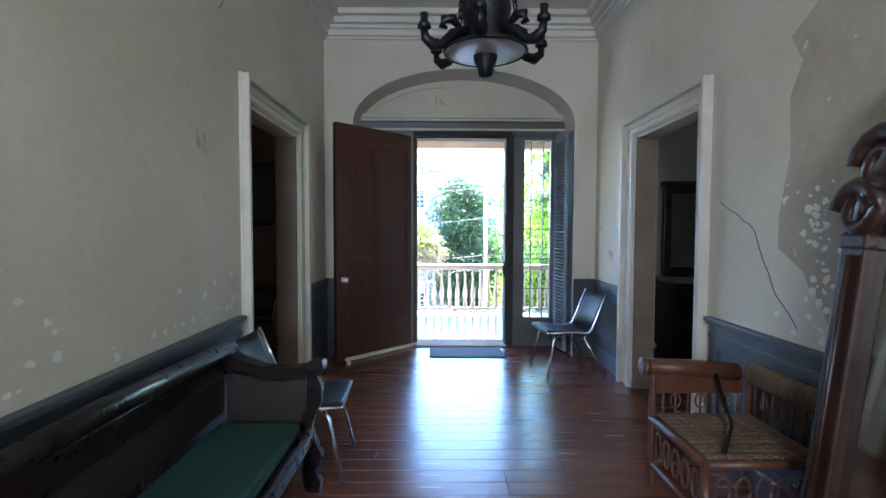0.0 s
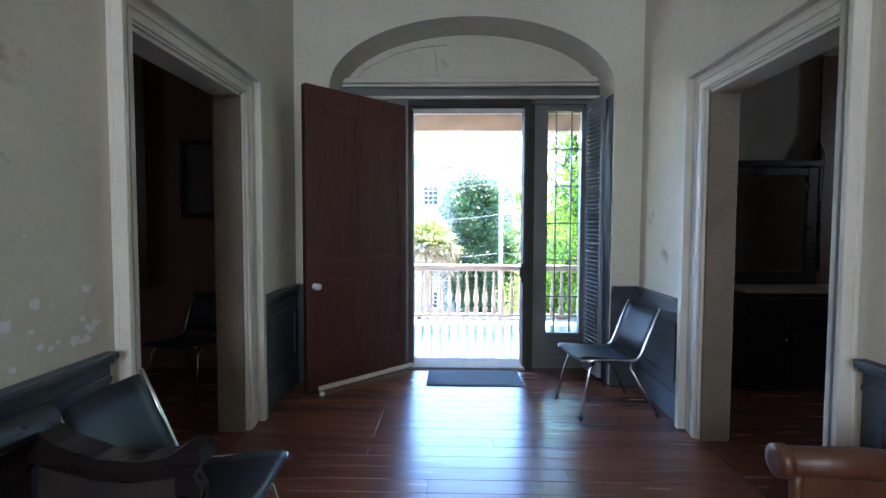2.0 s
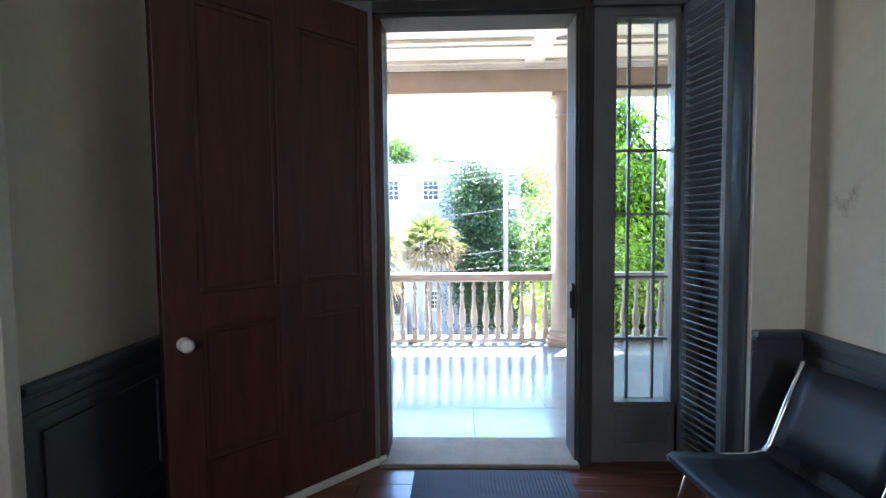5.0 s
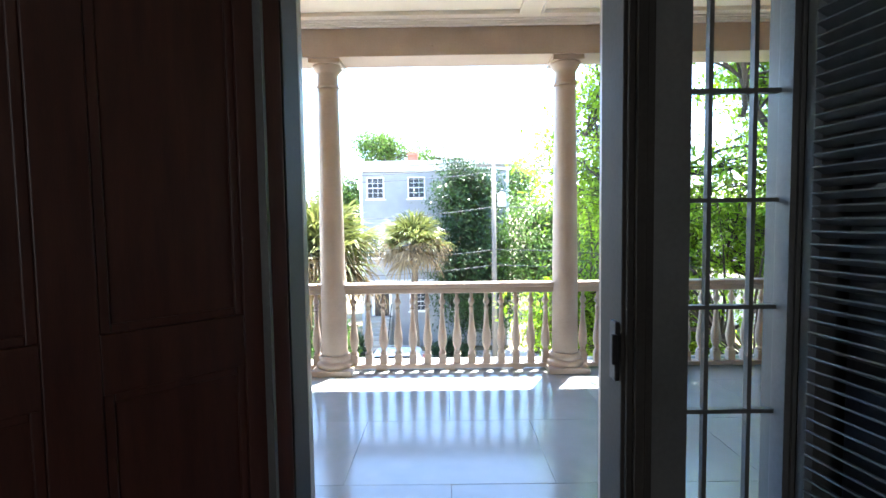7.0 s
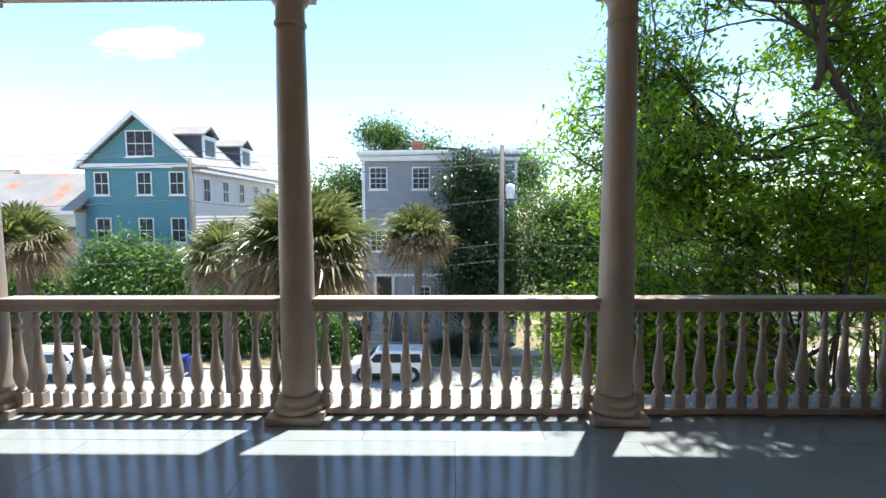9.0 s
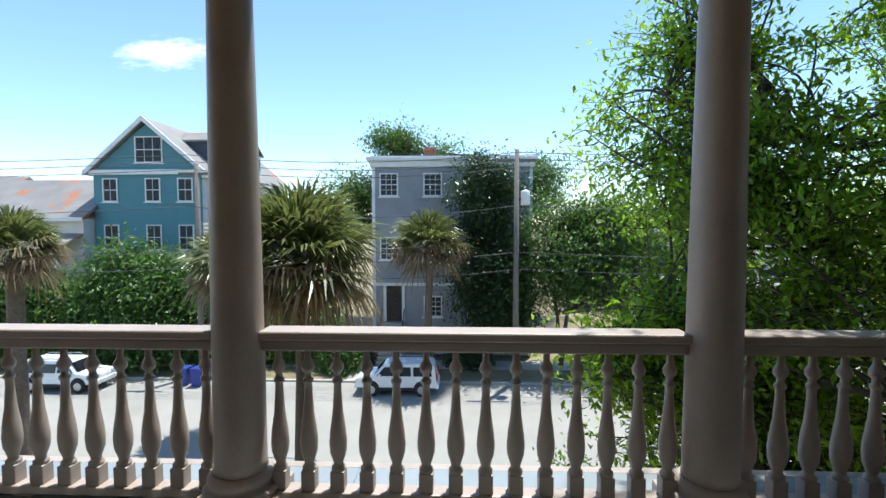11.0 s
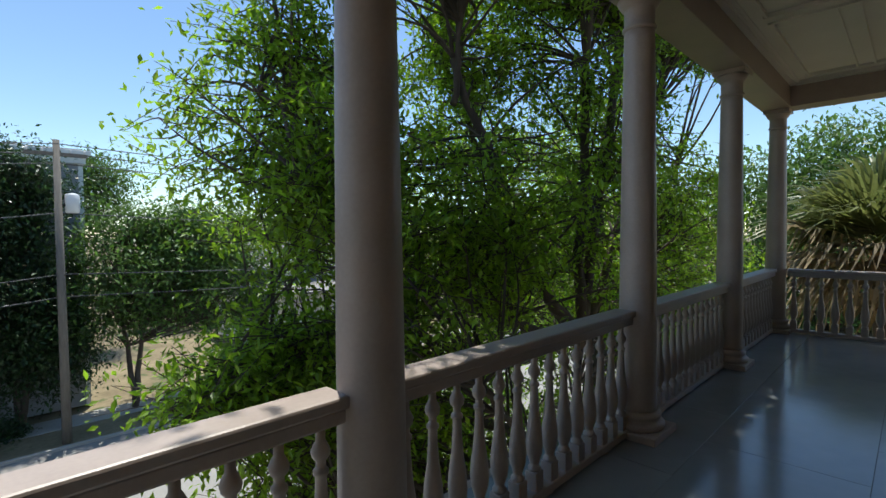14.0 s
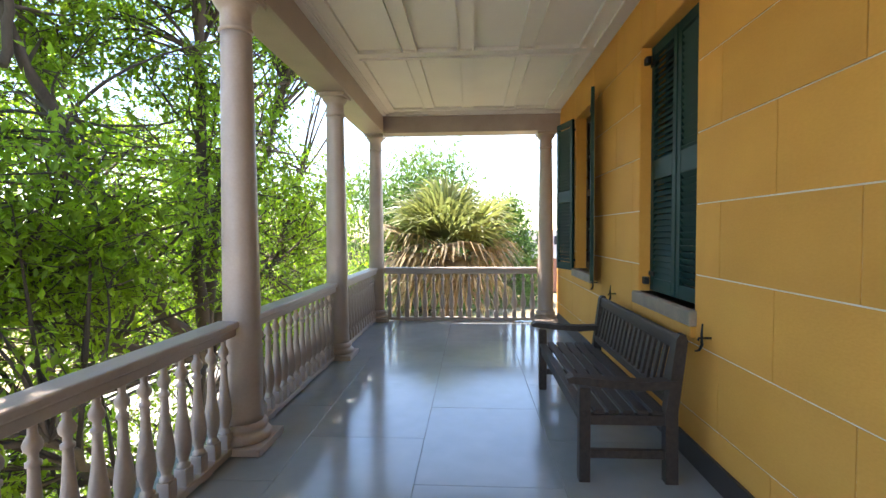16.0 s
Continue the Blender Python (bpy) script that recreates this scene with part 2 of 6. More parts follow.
def glass_mat():
    m = bpy.data.materials.new("window_glass")
    m.use_nodes = True
    bs = m.node_tree.nodes["Principled BSDF"]
    bs.inputs["Base Color"].default_value = (0.92, 0.96, 0.95, 1)
    bs.inputs["Roughness"].default_value = 0.01
    bs.inputs["IOR"].default_value = 1.1
    bs.inputs["Transmission Weight"].default_value = 1.0
    return m


GLASS = glass_mat()
MIRROR = mat("old_mirror", (0.55, 0.56, 0.54), (0.66, 0.67, 0.65), 3, 0.06, 0, metal=1.0, rvar=0.03)

# ---------- building helpers ----------


def add_box(bm, x0, x1, y0, y1, z0, z1, bevel=0.0, m=None):
    r = bmesh.ops.create_cube(bm, size=1)
    vs = r["verts"]
    for v in vs:
        v.co = Vector(((x0 + x1) / 2 + v.co.x * (x1 - x0), (y0 + y1) / 2 + v.co.y * (y1 - y0), (z0 + z1) / 2 + v.co.z * (z1 - z0)))
    if bevel:
        es = list({e for v in vs for e in v.link_edges})
        r = bmesh.ops.bevel(bm, geom=es, offset=bevel, segments=2, affect="EDGES", profile=0.5)
        vs = list({v for f in r["faces"] for v in f.verts} | {v for v in vs if v.is_valid})
    if m is not None:
        bmesh.ops.transform(bm, matrix=m, verts=vs)
    return bm


def boxes(*rows, bevel=0.0):
    bm = bmesh.new()
    for r in rows:
        add_box(bm, *r, bevel=bevel)
    return bm


def add_tube(bm, points, radii, sides=8, cap=True):
    """A round bar along points; radii one number or one a point."""
    pts = [Vector(p) for p in points]
    if not isinstance(radii, (list, tuple)):
        radii = [radii] * len(pts)
    rings = []
    for i, p in enumerate(pts):
        d = (pts[min(i + 1, len(pts) - 1)] - pts[max(i - 1, 0)]).normalized()
        side = d.cross(Vector((0.13, 0.31, 0.94)))
        if side.length < 0.05:
            side = d.cross(Vector((1, 0, 0)))
        side.normalize()
        up = d.cross(side)
        rings.append([bm.verts.new(p + (side * math.cos(a) + up * math.sin(a)) * radii[i]) for a in [2 * math.pi * k / sides for k in range(sides)]])
    for a, b in zip(rings, rings[1:]):
        for k in range(sides):
            f = bm.faces.new((a[k], a[(k + 1) % sides], b[(k + 1) % sides], b[k]))
            f.smooth = True
    if cap:
        bm.faces.new(rings[0][::-1])
        bm.faces.new(rings[-1])
    return bm


def tube(points, radii, sides=8):
    return add_tube(bmesh.new(), points, radii, sides)


def lathe(profile, sides=20, square=()):
    """A turned shape: profile rows (z, radius)."""
    bm = bmesh.new()
    rings = [[bm.verts.new((r * math.cos(2 * math.pi * k / sides), r * math.sin(2 * math.pi * k / sides), z)) for k in range(sides)] for z, r in profile]
    for a, b in zip(rings, rings[1:]):
        for k in range(sides):
            f = bm.faces.new((a[k], a[(k + 1) % sides], b[(k + 1) % sides], b[k]))
            f.smooth = True
    bm.faces.new(rings[0][::-1])
    bm.faces.new(rings[-1])
    return bm


def prism(points, y0, y1, axis="y"):
    """An outline in two coordinates drawn out along the third."""
    bm = bmesh.new()

    def place(p, d):
        return {"y": (p[0], d, p[1]), "x": (d, p[0], p[1]), "z": (p[0], p[1], d)}[axis]
    a = [bm.verts.new(place(p, y0)) for p in points]
    b = [bm.verts.new(place(p, y1)) for p in points]
    n = len(points)
    for k in range(n):
        bm.faces.new((a[k], a[(k + 1) % n], b[(k + 1) % n], b[k]))
    bm.faces.new(a[::-1])
    bm.faces.new(b)
    bmesh.ops.recalc_face_normals(bm, faces=bm.faces)
    return bm


def to_mesh(name, bm, material):
    me = bpy.data.meshes.new(name)
    bm.to_mesh(me)
    bm.free()
    me.materials.append(material)
    return me


def part(name, bm, material, parent=None, label=""):
    ob = new(name, to_mesh(name, bm, material))
    ob.parent = parent
    return tagged(ob, label) if label else ob


def piece(name, me, parent, loc=(0, 0, 0), rz=0.0):
    ob = new(name, me)
    ob.parent = parent
    ob.location = loc
    ob.rotation_euler = (0, 0, rz)
    return ob


def thing(name, label, category, m=None, group=""):
    ob = new(name)
    ob.empty_display_size = 0.1
    if m is not None:
        ob.matrix_world = m
    return tagged(ob, label, category, group)


def structure(name, bm, material, label=""):
    return tagged(part(name, bm, material), label, kind="structure")


def raw(name, verts, faces, material, parent=None, smooth=False):
    me = bpy.data.meshes.new(name)
    me.from_pydata(verts, [], faces)
    if smooth:
        me.shade_smooth()
    me.materials.append(material)
    ob = new(name, me)
    ob.parent = parent
    return ob


def minus(rect, hole):
    """The parts of a rectangle (a0, a1, b0, b1) outside a hole."""
    a0, a1, b0, b1 = rect
    c0, c1, d0, d1 = hole
    if c1 <= a0 or c0 >= a1 or d1 <= b0 or d0 >= b1:
        return [rect]
    out = []
    if c0 > a0:
        out.append((a0, c0, b0, b1))
    if c1 < a1:
        out.append((c1, a1, b0, b1))
    m0, m1 = max(a0, c0), min(a1, c1)
    if d0 > b0:
        out.append((m0, m1, b0, d0))
    if d1 < b1:
        out.append((m0, m1, d1, b1))
    return out

# ---------- hall: floor, walls, ceiling ----------
XW, XE, YN = -1.07, 2.02, 5.6      # hall faces
CEIL_Z = 3.85
DOOR_Z = 2.31                     # clear height of the side doorways
WD = (3.42, 4.53)                 # west doorway along y
ED = (3.42, 4.50)                 # east doorway along y
ROOM_N = 5.98
WALL_Y = 6.28                     # street face of the house

structure("floor_base", boxes((-6, 7, -3.6, 6.2, -0.3, -0.012)), DARK_JOINT)
structure("ceiling", boxes((XW - 0.4, XE + 0.4, -3.5, 5.62, CEIL_Z, CEIL_Z + 0.15)), CEIL)
bm = bmesh.new()
for k, (d, z0, z1) in enumerate(((0.03, 3.58, 3.61), (0.06, 3.61, 3.68), (0.09, 3.68, 3.72), (0.14, 3.72, 3.79), (0.20, 3.79, 3.86))):
    add_box(bm, XW - 0.01, XW + d, -3.4, YN, z0, z1, 0.008)
    add_box(bm, XE - d, XE + 0.01, -3.4, YN, z0, z1, 0.008)
    add_box(bm, XW + d, XE - d, YN - d, YN + 0.01, z0, z1, 0.008)
structure("cornice_trim", bm, CEIL)
bm = bmesh.new()
for d0, d1 in ((0.42, 0.44),):
    for x0, x1, y0, y1 in ((XW + d0, XW + d1, -3, YN - d0), (XE - d1, XE - d0, -3, YN - d0), (XW + d1, XE - d1, YN - d1, YN - d0)):
        add_box(bm, x0, x1, y0, y1, CEIL_Z - 0.012, CEIL_Z + 0.01)
structure("ceiling_moulding_trim", bm, CEIL)


def side_wall(name, x0, x1, gap):
    return structure(name, boxes((x0, x1, -3.5, gap[0], 0, CEIL_Z), (x0, x1, gap[1], ROOM_N, 0, CEIL_Z), (x0, x1, gap[0], gap[1], DOOR_Z, CEIL_Z)), PLASTER)


side_wall("wall_west", XW - 0.18, XW, WD)
side_wall("wall_east", XE, XE + 0.18, ED)
structure("wall_south", boxes((XW, XE, -3.5, -3.35, 0, CEIL_Z)), PLASTER)

# arch wall: an elliptical arch over the front door's recess
AX0, AX1, SPRING, RISE = -0.75, 1.77, 2.66, 0.61
cx, hw = (AX0 + AX1) / 2, (AX1 - AX0) / 2
arc = [(cx - hw * math.cos(v), SPRING + RISE * math.sin(v)) for v in np.linspace(0, math.pi, 41)]
bm = boxes((XW, AX0, YN, 6.02, 0, CEIL_Z), (AX1, XE, YN, 6.02, 0, CEIL_Z))
for (xa, za), (xb, zb) in zip(arc, arc[1:]):
    front, back = [[bm.verts.new((x, y, z)) for x, z in ((xa, za), (xb, zb), (xb, CEIL_Z), (xa, CEIL_Z))] for y in (YN, 6.02)]
    bm.faces.new(front)
    bm.faces.new(back[::-1])
    bm.faces.new((front[0], back[0], back[1], front[1]))
structure("wall_north", bm, PLASTER)
structure("tympanum_wall", boxes((AX0 - 0.1, AX1 + 0.1, 6.022, 6.27, 2.84, 3.5)), PLASTER)
# painted screen round door and sidelight
structure("door_screen_wall", boxes((AX0 - 0.2, -0.09, 6.022, 6.27, 0, 2.84), (1.09, 1.27, 6.08, 6.20, 0, 2.62), (1.27, 1.66, 6.09, 6.19, 0, 0.34), (1.27, 1.66, 6.09, 6.19, 2.58, 2.62), (1.64, AX1 + 0.1, 6.09, 6.25, 0, 2.62), (-0.09, AX1 + 0.1, 6.05, 6.25, 2.62, 2.84)), PANEL_PAINT)
structure("transom_trim", boxes((AX0, AX1, 5.94, 6.05, 2.80, 2.85), (AX0, AX1, 5.97, 6.05, 2.77, 2.80), (AX0, AX1, 6.0, 6.05, 2.66, 2.69), bevel=0.008), CASING)
structure("sidelight_panel_trim", boxes((1.31, 1.60, 6.075, 6.09, 0.08, 0.12), (1.31, 1.60, 6.075, 6.09, 0.27, 0.31), (1.29, 1.32, 6.075, 6.09, 0.08, 0.31), (1.60, 1.63, 6.075, 6.09, 0.08, 0.31), bevel=0.004), PANEL_PAINT)
# front door frame: stepped jambs and head
door_frame = tagged(new("door_1"), "open front doorway with stepped painted jambs", kind="structure")
part("jamb", boxes((1.05, 1.09, 6.06, 6.27, 0, 2.62), (1.085, 1.12, 6.03, 6.08, 0, 2.66), (1.12, 1.15, 6.05, 6.08, 0, 2.66), (1.062, 1.085, 6.045, 6.06, 0, 2.64), bevel=0.004), JAMB_SHADED, door_frame)
part("jamb", boxes((-0.125, -0.05, 6.1, 6.27, 0, 2.62), (-0.15, -0.12, 6.08, 6.12, 0, 2.66), bevel=0.004), JAMB_SHADED, door_frame)
part("head", boxes((-0.075, 1.05, 6.06, 6.27, 2.58, 2.62), (-0.1, 1.1, 6.03, 6.06, 2.60, 2.66), bevel=0.004), JAMB_SHADED, door_frame)
part("outer_casing", boxes((1.06, 1.24, 6.27, 6.33, -0.1, 2.8), (-0.27, -0.05, 6.27, 6.33, -0.1, 2.8), (-0.27, 1.24, 6.27, 6.33, 2.60, 2.8), bevel=0.01), PORCH_PAINT, door_frame)
part("threshold", boxes((-0.09, 1.07, 6.0, 6.36, -0.1, 0.022), bevel=0.008), STONE_SILL, door_frame)
part("lock_keeper", boxes((1.035, 1.052, 6.075, 6.13, 0.86, 1.06), (1.02, 1.04, 6.06, 6.085, 0.92, 1.02), bevel=0.004), IRON, door_frame, "black iron lock keeper plate")

# sidelight
sl = tagged(new("window_1"), "tall narrow sidelight with leaded grid of panes", kind="structure")
rows_z = [0.349 + 0.3705 * k for k in range(7)]
cols_x = [1.285, 1.383, 1.535, 1.625]
part("window_frame", boxes((1.27, 1.29, 6.10, 6.19, 0.34, 2.58), (1.62, 1.64, 6.10, 6.19, 0.34, 2.58), (1.29, 1.62, 6.10, 6.19, 0.335, 0.355), (1.29, 1.62, 6.10, 6.19, 2.565, 2.58)), PANEL_PAINT, sl)
for x in cols_x[1:3]:
    part("muntin", boxes((x - 0.007, x + 0.007, 6.155, 6.18, 0.355, 2.565)), PANEL_PAINT, sl)
for z in rows_z[1:6]:
    part("muntin", boxes((1.29, 1.62, 6.153, 6.182, z - 0.007, z + 0.007)), PANEL_PAINT, sl)
for a, b in zip(cols_x, cols_x[1:]):
    for c, d in zip(rows_z, rows_z[1:]):
        p = part("pane", boxes((a + 0.006, b - 0.006, 6.165, 6.168, c + 0.006, d - 0.006)), GLASS, sl)
        p.visible_shadow = False

# louvred interior shutter folded off the sidelight
sh = thing("louvred_shutter", "tall grey louvred interior shutter standing open beside sidelight", "shutter", pose(1.665, 6.085, 0.02, 0, 0, -81))
W = 0.36
part("frame", boxes((0, 0.035, -0.015, 0.015, 0, 2.6), (W - 0.035, W, -0.015, 0.015, 0, 2.6), (0.035, W - 0.035, -0.015, 0.015, 0, 0.08), (0.035, W - 0.035, -0.015, 0.015, 2.53, 2.6), bevel=0.003), LOUVRE, sh)
slat = to_mesh("slat", boxes((0.036, W - 0.036, -0.024, 0.024, -0.003, 0.003)), LOUVRE)
for k in range(60):
    s = piece("slat", slat, sh, (0, 0, 0.10 + k * 0.0408))
    s.rotation_euler = (radians(-24), 0, 0)

# dado and skirting along the hall
def dado(name, m, length, parent=None):
    d = tagged(new(name), "dark slate painted dado with panels and cap", kind="structure")
    d.matrix_world = m
    part("panel", boxes((0, length, 0, 0.012, 0, 0.86)), DADO, d)
    part("cap", boxes((0, length, 0, 0.055, 0.872, 0.90), (0, length, 0, 0.035, 0.85, 0.872), (0, length, 0, 0.022, 0.77, 0.80), bevel=0.005), DADO, d)
    part("skirting", boxes((0, length, 0, 0.03, 0, 0.2), (0, length, 0, 0.02, 0.2, 0.23), bevel=0.005), DADO, d)
    n = max(1, round(length / 1.0))
    for k in range(n):
        a, b = length * k / n + 0.09, length * (k + 1) / n - 0.09
        if b - a > 0.12:
            part("panel_moulding", boxes((a, b, 0.012, 0.024, 0.28, 0.30), (a, b, 0.012, 0.024, 0.70, 0.72), (a, a + 0.02, 0.012, 0.024, 0.30, 0.70), (b - 0.02, b, 0.012, 0.024, 0.30, 0.70)), DADO, d)


dado("dado_west_trim", pose(XW, WD[0] - 0.17, 0, 0, 0, -90), 6.6)
dado("dado_west_trim", pose(XW, YN, 0, 0, 0, -90), YN - WD[1] - 0.25)
dado("dado_east_trim", pose(XE, -3.3, 0, 0, 0, 90), ED[0] - 0.17 + 3.3)
dado("dado_east_trim", pose(XE, ED[1] + 0.25, 0, 0, 0, 90), YN - ED[1] - 0.25)
dado("dado_north_trim", pose(XE, YN, 0, 0, 0, 180), XE - AX1)
dado("dado_north_trim", pose(AX0, YN, 0, 0, 0, 180), AX0 - XW)
structure("reveal_dado_trim", boxes((AX1 - 0.012, AX1 + 0.01, YN + 0.03, 6.02, 0, 2.60)), DADO)


def casing(name, x, gap, sgn):
    """Moulded casing and lining of a side doorway; sgn is the side of the wall on which the hall lies."""
    c = tagged(new(name), "moulded cream painted doorway casing, chipped", kind="structure")
    t = 0.18
    xo = x - sgn * t
    steps = ((0.0, 0.17, 0.022), (0.012, 0.052, 0.036), (0.068, 0.088, 0.031), (0.125, 0.165, 0.068))
    for y, dirn in ((gap[0], -1), (gap[1], 1)):
        b = bmesh.new()
        for a0, a1, d in steps:
            side = 1.33 if dirn > 0 else 0.74
            a0, a1 = a0 * side, a1 * side
            ys = sorted((y + dirn * a0, y + dirn * a1))
            xs = sorted((x, x + sgn * d))
            add_box(b, xs[0], xs[1], ys[0], ys[1], 0, DOOR_Z + a1 / side, 0.004)
        part("upright", b, CASING, c)
        xs, ys = sorted((x, xo)), sorted((y, y - dirn * 0.02))
        part("lining", boxes((xs[0], xs[1], ys[0], ys[1], 0, DOOR_Z)), LINING, c)
    b = bmesh.new()
    for a0, a1, d in steps:
        xs = sorted((x, x + sgn * d))
        add_box(b, xs[0], xs[1] - 0.0005, gap[0] - a0 * 0.74, gap[1] + a0 * 1.33, DOOR_Z + a0, DOOR_Z + a1, 0.004)
    xs = sorted((x, xo))
    add_box(b, xs[0], xs[1], gap[0] + 0.02, gap[1] - 0.02, DOOR_Z - 0.02, DOOR_Z)
    part("head", b, CASING, c)


casing("door_casing_west_trim", XW, WD, 1)
casing("door_casing_east_trim", XE, ED, -1)

# peeled patch of plaster on the east wall, with chips and cracks
random.seed(4)
pts = []
for k in range(40):
    a = 2 * math.pi * k / 40
    pts.append((1.38 + (1.25 + random.uniform(-0.08, 0.08)) * math.copysign(abs(math.cos(a)) ** 0.6, math.cos(a)), 1.85 + (0.92 + random.uniform(-0.06, 0.06)) * math.copysign(abs(math.sin(a)) ** 0.6, math.sin(a))))
bm = prism(pts, XE - 0.002, XE + 0.01, "x")
structure("peeled_patch_trim", bm, PLASTER_BARE)


def chips(name, x, sgn, spots, n):
    verts, faces = [], []
    for k in range(n):
        cy, cz, sy, sz = random.choice(spots)
        y, z = random.gauss(cy, sy), random.gauss(cz, sz)
        if z < 0.93:
            z = 0.93 + random.random() * 0.05
        r = random.uniform(0.006, 0.028)
        i = len(verts)
        m = random.randint(5, 8)
        verts.append((x + sgn * 0.004, y, z))
        for j in range(m):
            a = 2 * math.pi * j / m
            rr = r * random.uniform(0.5, 1.3)
            verts.append((x + sgn * 0.0035, y + rr * math.cos(a), z + rr * math.sin(a) * 0.8))
        faces += [(i, i + 1 + j, i + 1 + (j + 1) % m) for j in range(m)]
    return tagged(raw(name, verts, faces, CHIP), "pale flakes of broken plaster", kind="structure")


chips("plaster_flake_trim", XE, -1, [(2.35, 1.25, 0.06, 0.22), (2.2, 1.0, 0.25, 0.05), (2.4, 1.5, 0.05, 0.1), (2.1, 1.3, 0.3, 0.2)], 85)
chips("plaster_flake_trim", XW, 1, [(2.2, 0.96, 0.5, 0.03), (1.6, 1.1, 0.15, 0.1), (2.9, 1.1, 0.2, 0.12), (1.4, 1.25, 0.2, 0.2), (3.1, 0.98, 0.12, 0.03)], 48)


def crack(points, name="plaster_crack_trim"):
    return structure(name, tube(points, 0.0022, 4), DARK_JOINT)


def jag(a, b, n, amp):
    a, b = Vector(a), Vector(b)
    return [a.lerp(b, k / n) + Vector((0, random.uniform(-amp, amp), random.uniform(-amp, amp) * 0.4)) for k in range(n + 1)]


crack(jag((XE - 0.001, 3.18, 1.64), (XE - 0.001, 2.9, 1.5), 5, 0.012) + jag((XE - 0.001, 2.86, 1.46), (XE - 0.001, 2.66, 1.12), 6, 0.012) + jag((XE - 0.001, 2.63, 1.09), (XE - 0.001, 2.5, 0.97), 3, 0.01))
crack(jag((XW + 0.001, 3.2, 3.3), (XW + 0.001, 3.05, 2.75), 8, 0.02))
crack([(0.17, 6.02, 3.13), (0.185, 6.02, 3.05), (0.18, 6.02, 2.98), (0.20, 6.02, 2.90)])
crack([(-0.6, 6.02, 2.86), (-0.5, 6.02, 2.96), (-0.42, 6.02, 3.0), (-0.2, 6.02, 3.1), (0.0, 6.02, 3.15), (0.3, 6.02, 3.18)])
for loc, sg in (((XW, 2.05, 2.58), 1), ((XE, 2.1, 2.4), -1)):
    hk = thing("picture_hook", "small rusty iron hook in plaster wall", "hook", pose(*loc))
    part("shank", tube([(0, 0, 0), (sg * 0.05, 0, 0), (sg * 0.06, 0, 0.03)], 0.006, 6), IRON, hk)

# ---------- side rooms, seen through the doorways ----------
structure("west_room_wall", boxes((-5.6, -5.45, 0.5, 6.1, 0, 3.7), (-5.45, XW - 0.18, 0.5, 0.65, 0, 3.7), (-5.45, -3.85, ROOM_N, 6.10, 0, 3.7), (-2.75, XW - 0.17, ROOM_N, 6.10, 0, 3.7), (-3.85, -2.75, ROOM_N, 6.10, 0, 0.88), (-3.85, -2.75, ROOM_N, 6.10, 2.88, 3.7), (XW - 0.195, XW - 0.181, 0.65, WD[0], 0, 3.7), (XW - 0.195, XW - 0.181, WD[1], ROOM_N, 0, 3.7), (XW - 0.195, XW - 0.181, WD[0], WD[1], DOOR_Z, 3.7)), ROOM_WALL)
structure("east_room_wall", boxes((6.6, 6.75, 0.5, 6.1, 0, 3.7), (XE + 0.18, 6.6, 0.5, 0.65, 0, 3.7), (XE + 0.17, 3.89, ROOM_N, 6.10, 0, 3.7), (4.9, 6.6, ROOM_N, 6.10, 0, 3.7), (3.89, 4.9, ROOM_N, 6.10, 0, 0.88), (3.89, 4.9, ROOM_N, 6.10, 2.88, 3.7), (XE + 0.181, XE + 0.195, 0.65, ED[0], 0, 3.7), (XE + 0.181, XE + 0.195, ED[1], ROOM_N, 0, 3.7), (XE + 0.181, XE + 0.195, ED[0], ED[1], DOOR_Z, 3.7)), ROOM_WALL_E)
structure("west_room_ceiling", boxes((-5.6, XW - 0.17, 0.5, 6.1, 3.7, 3.8)), CEIL)
structure("east_room_ceiling", boxes((XE + 0.17, 6.75, 0.5, 6.1, 3.7, 3.8)), CEIL)
structure("west_room_floor", boxes((-5.6, XW - 0.02, 0.5, 6.0, -0.011, -0.001)), HALL_BOARD)
structure("east_room_floor", boxes((XE + 0.02, 6.75, 0.5, 6.0, -0.011, -0.001)), HALL_BOARD)
structure("west_room_dado_trim", boxes((-5.44, -1.42, ROOM_N - 0.02, ROOM_N - 0.002, 0, 0.8), (-5.44, -1.42, ROOM_N - 0.045, ROOM_N - 0.002, 0.8, 0.84)), ROOM_WALL)


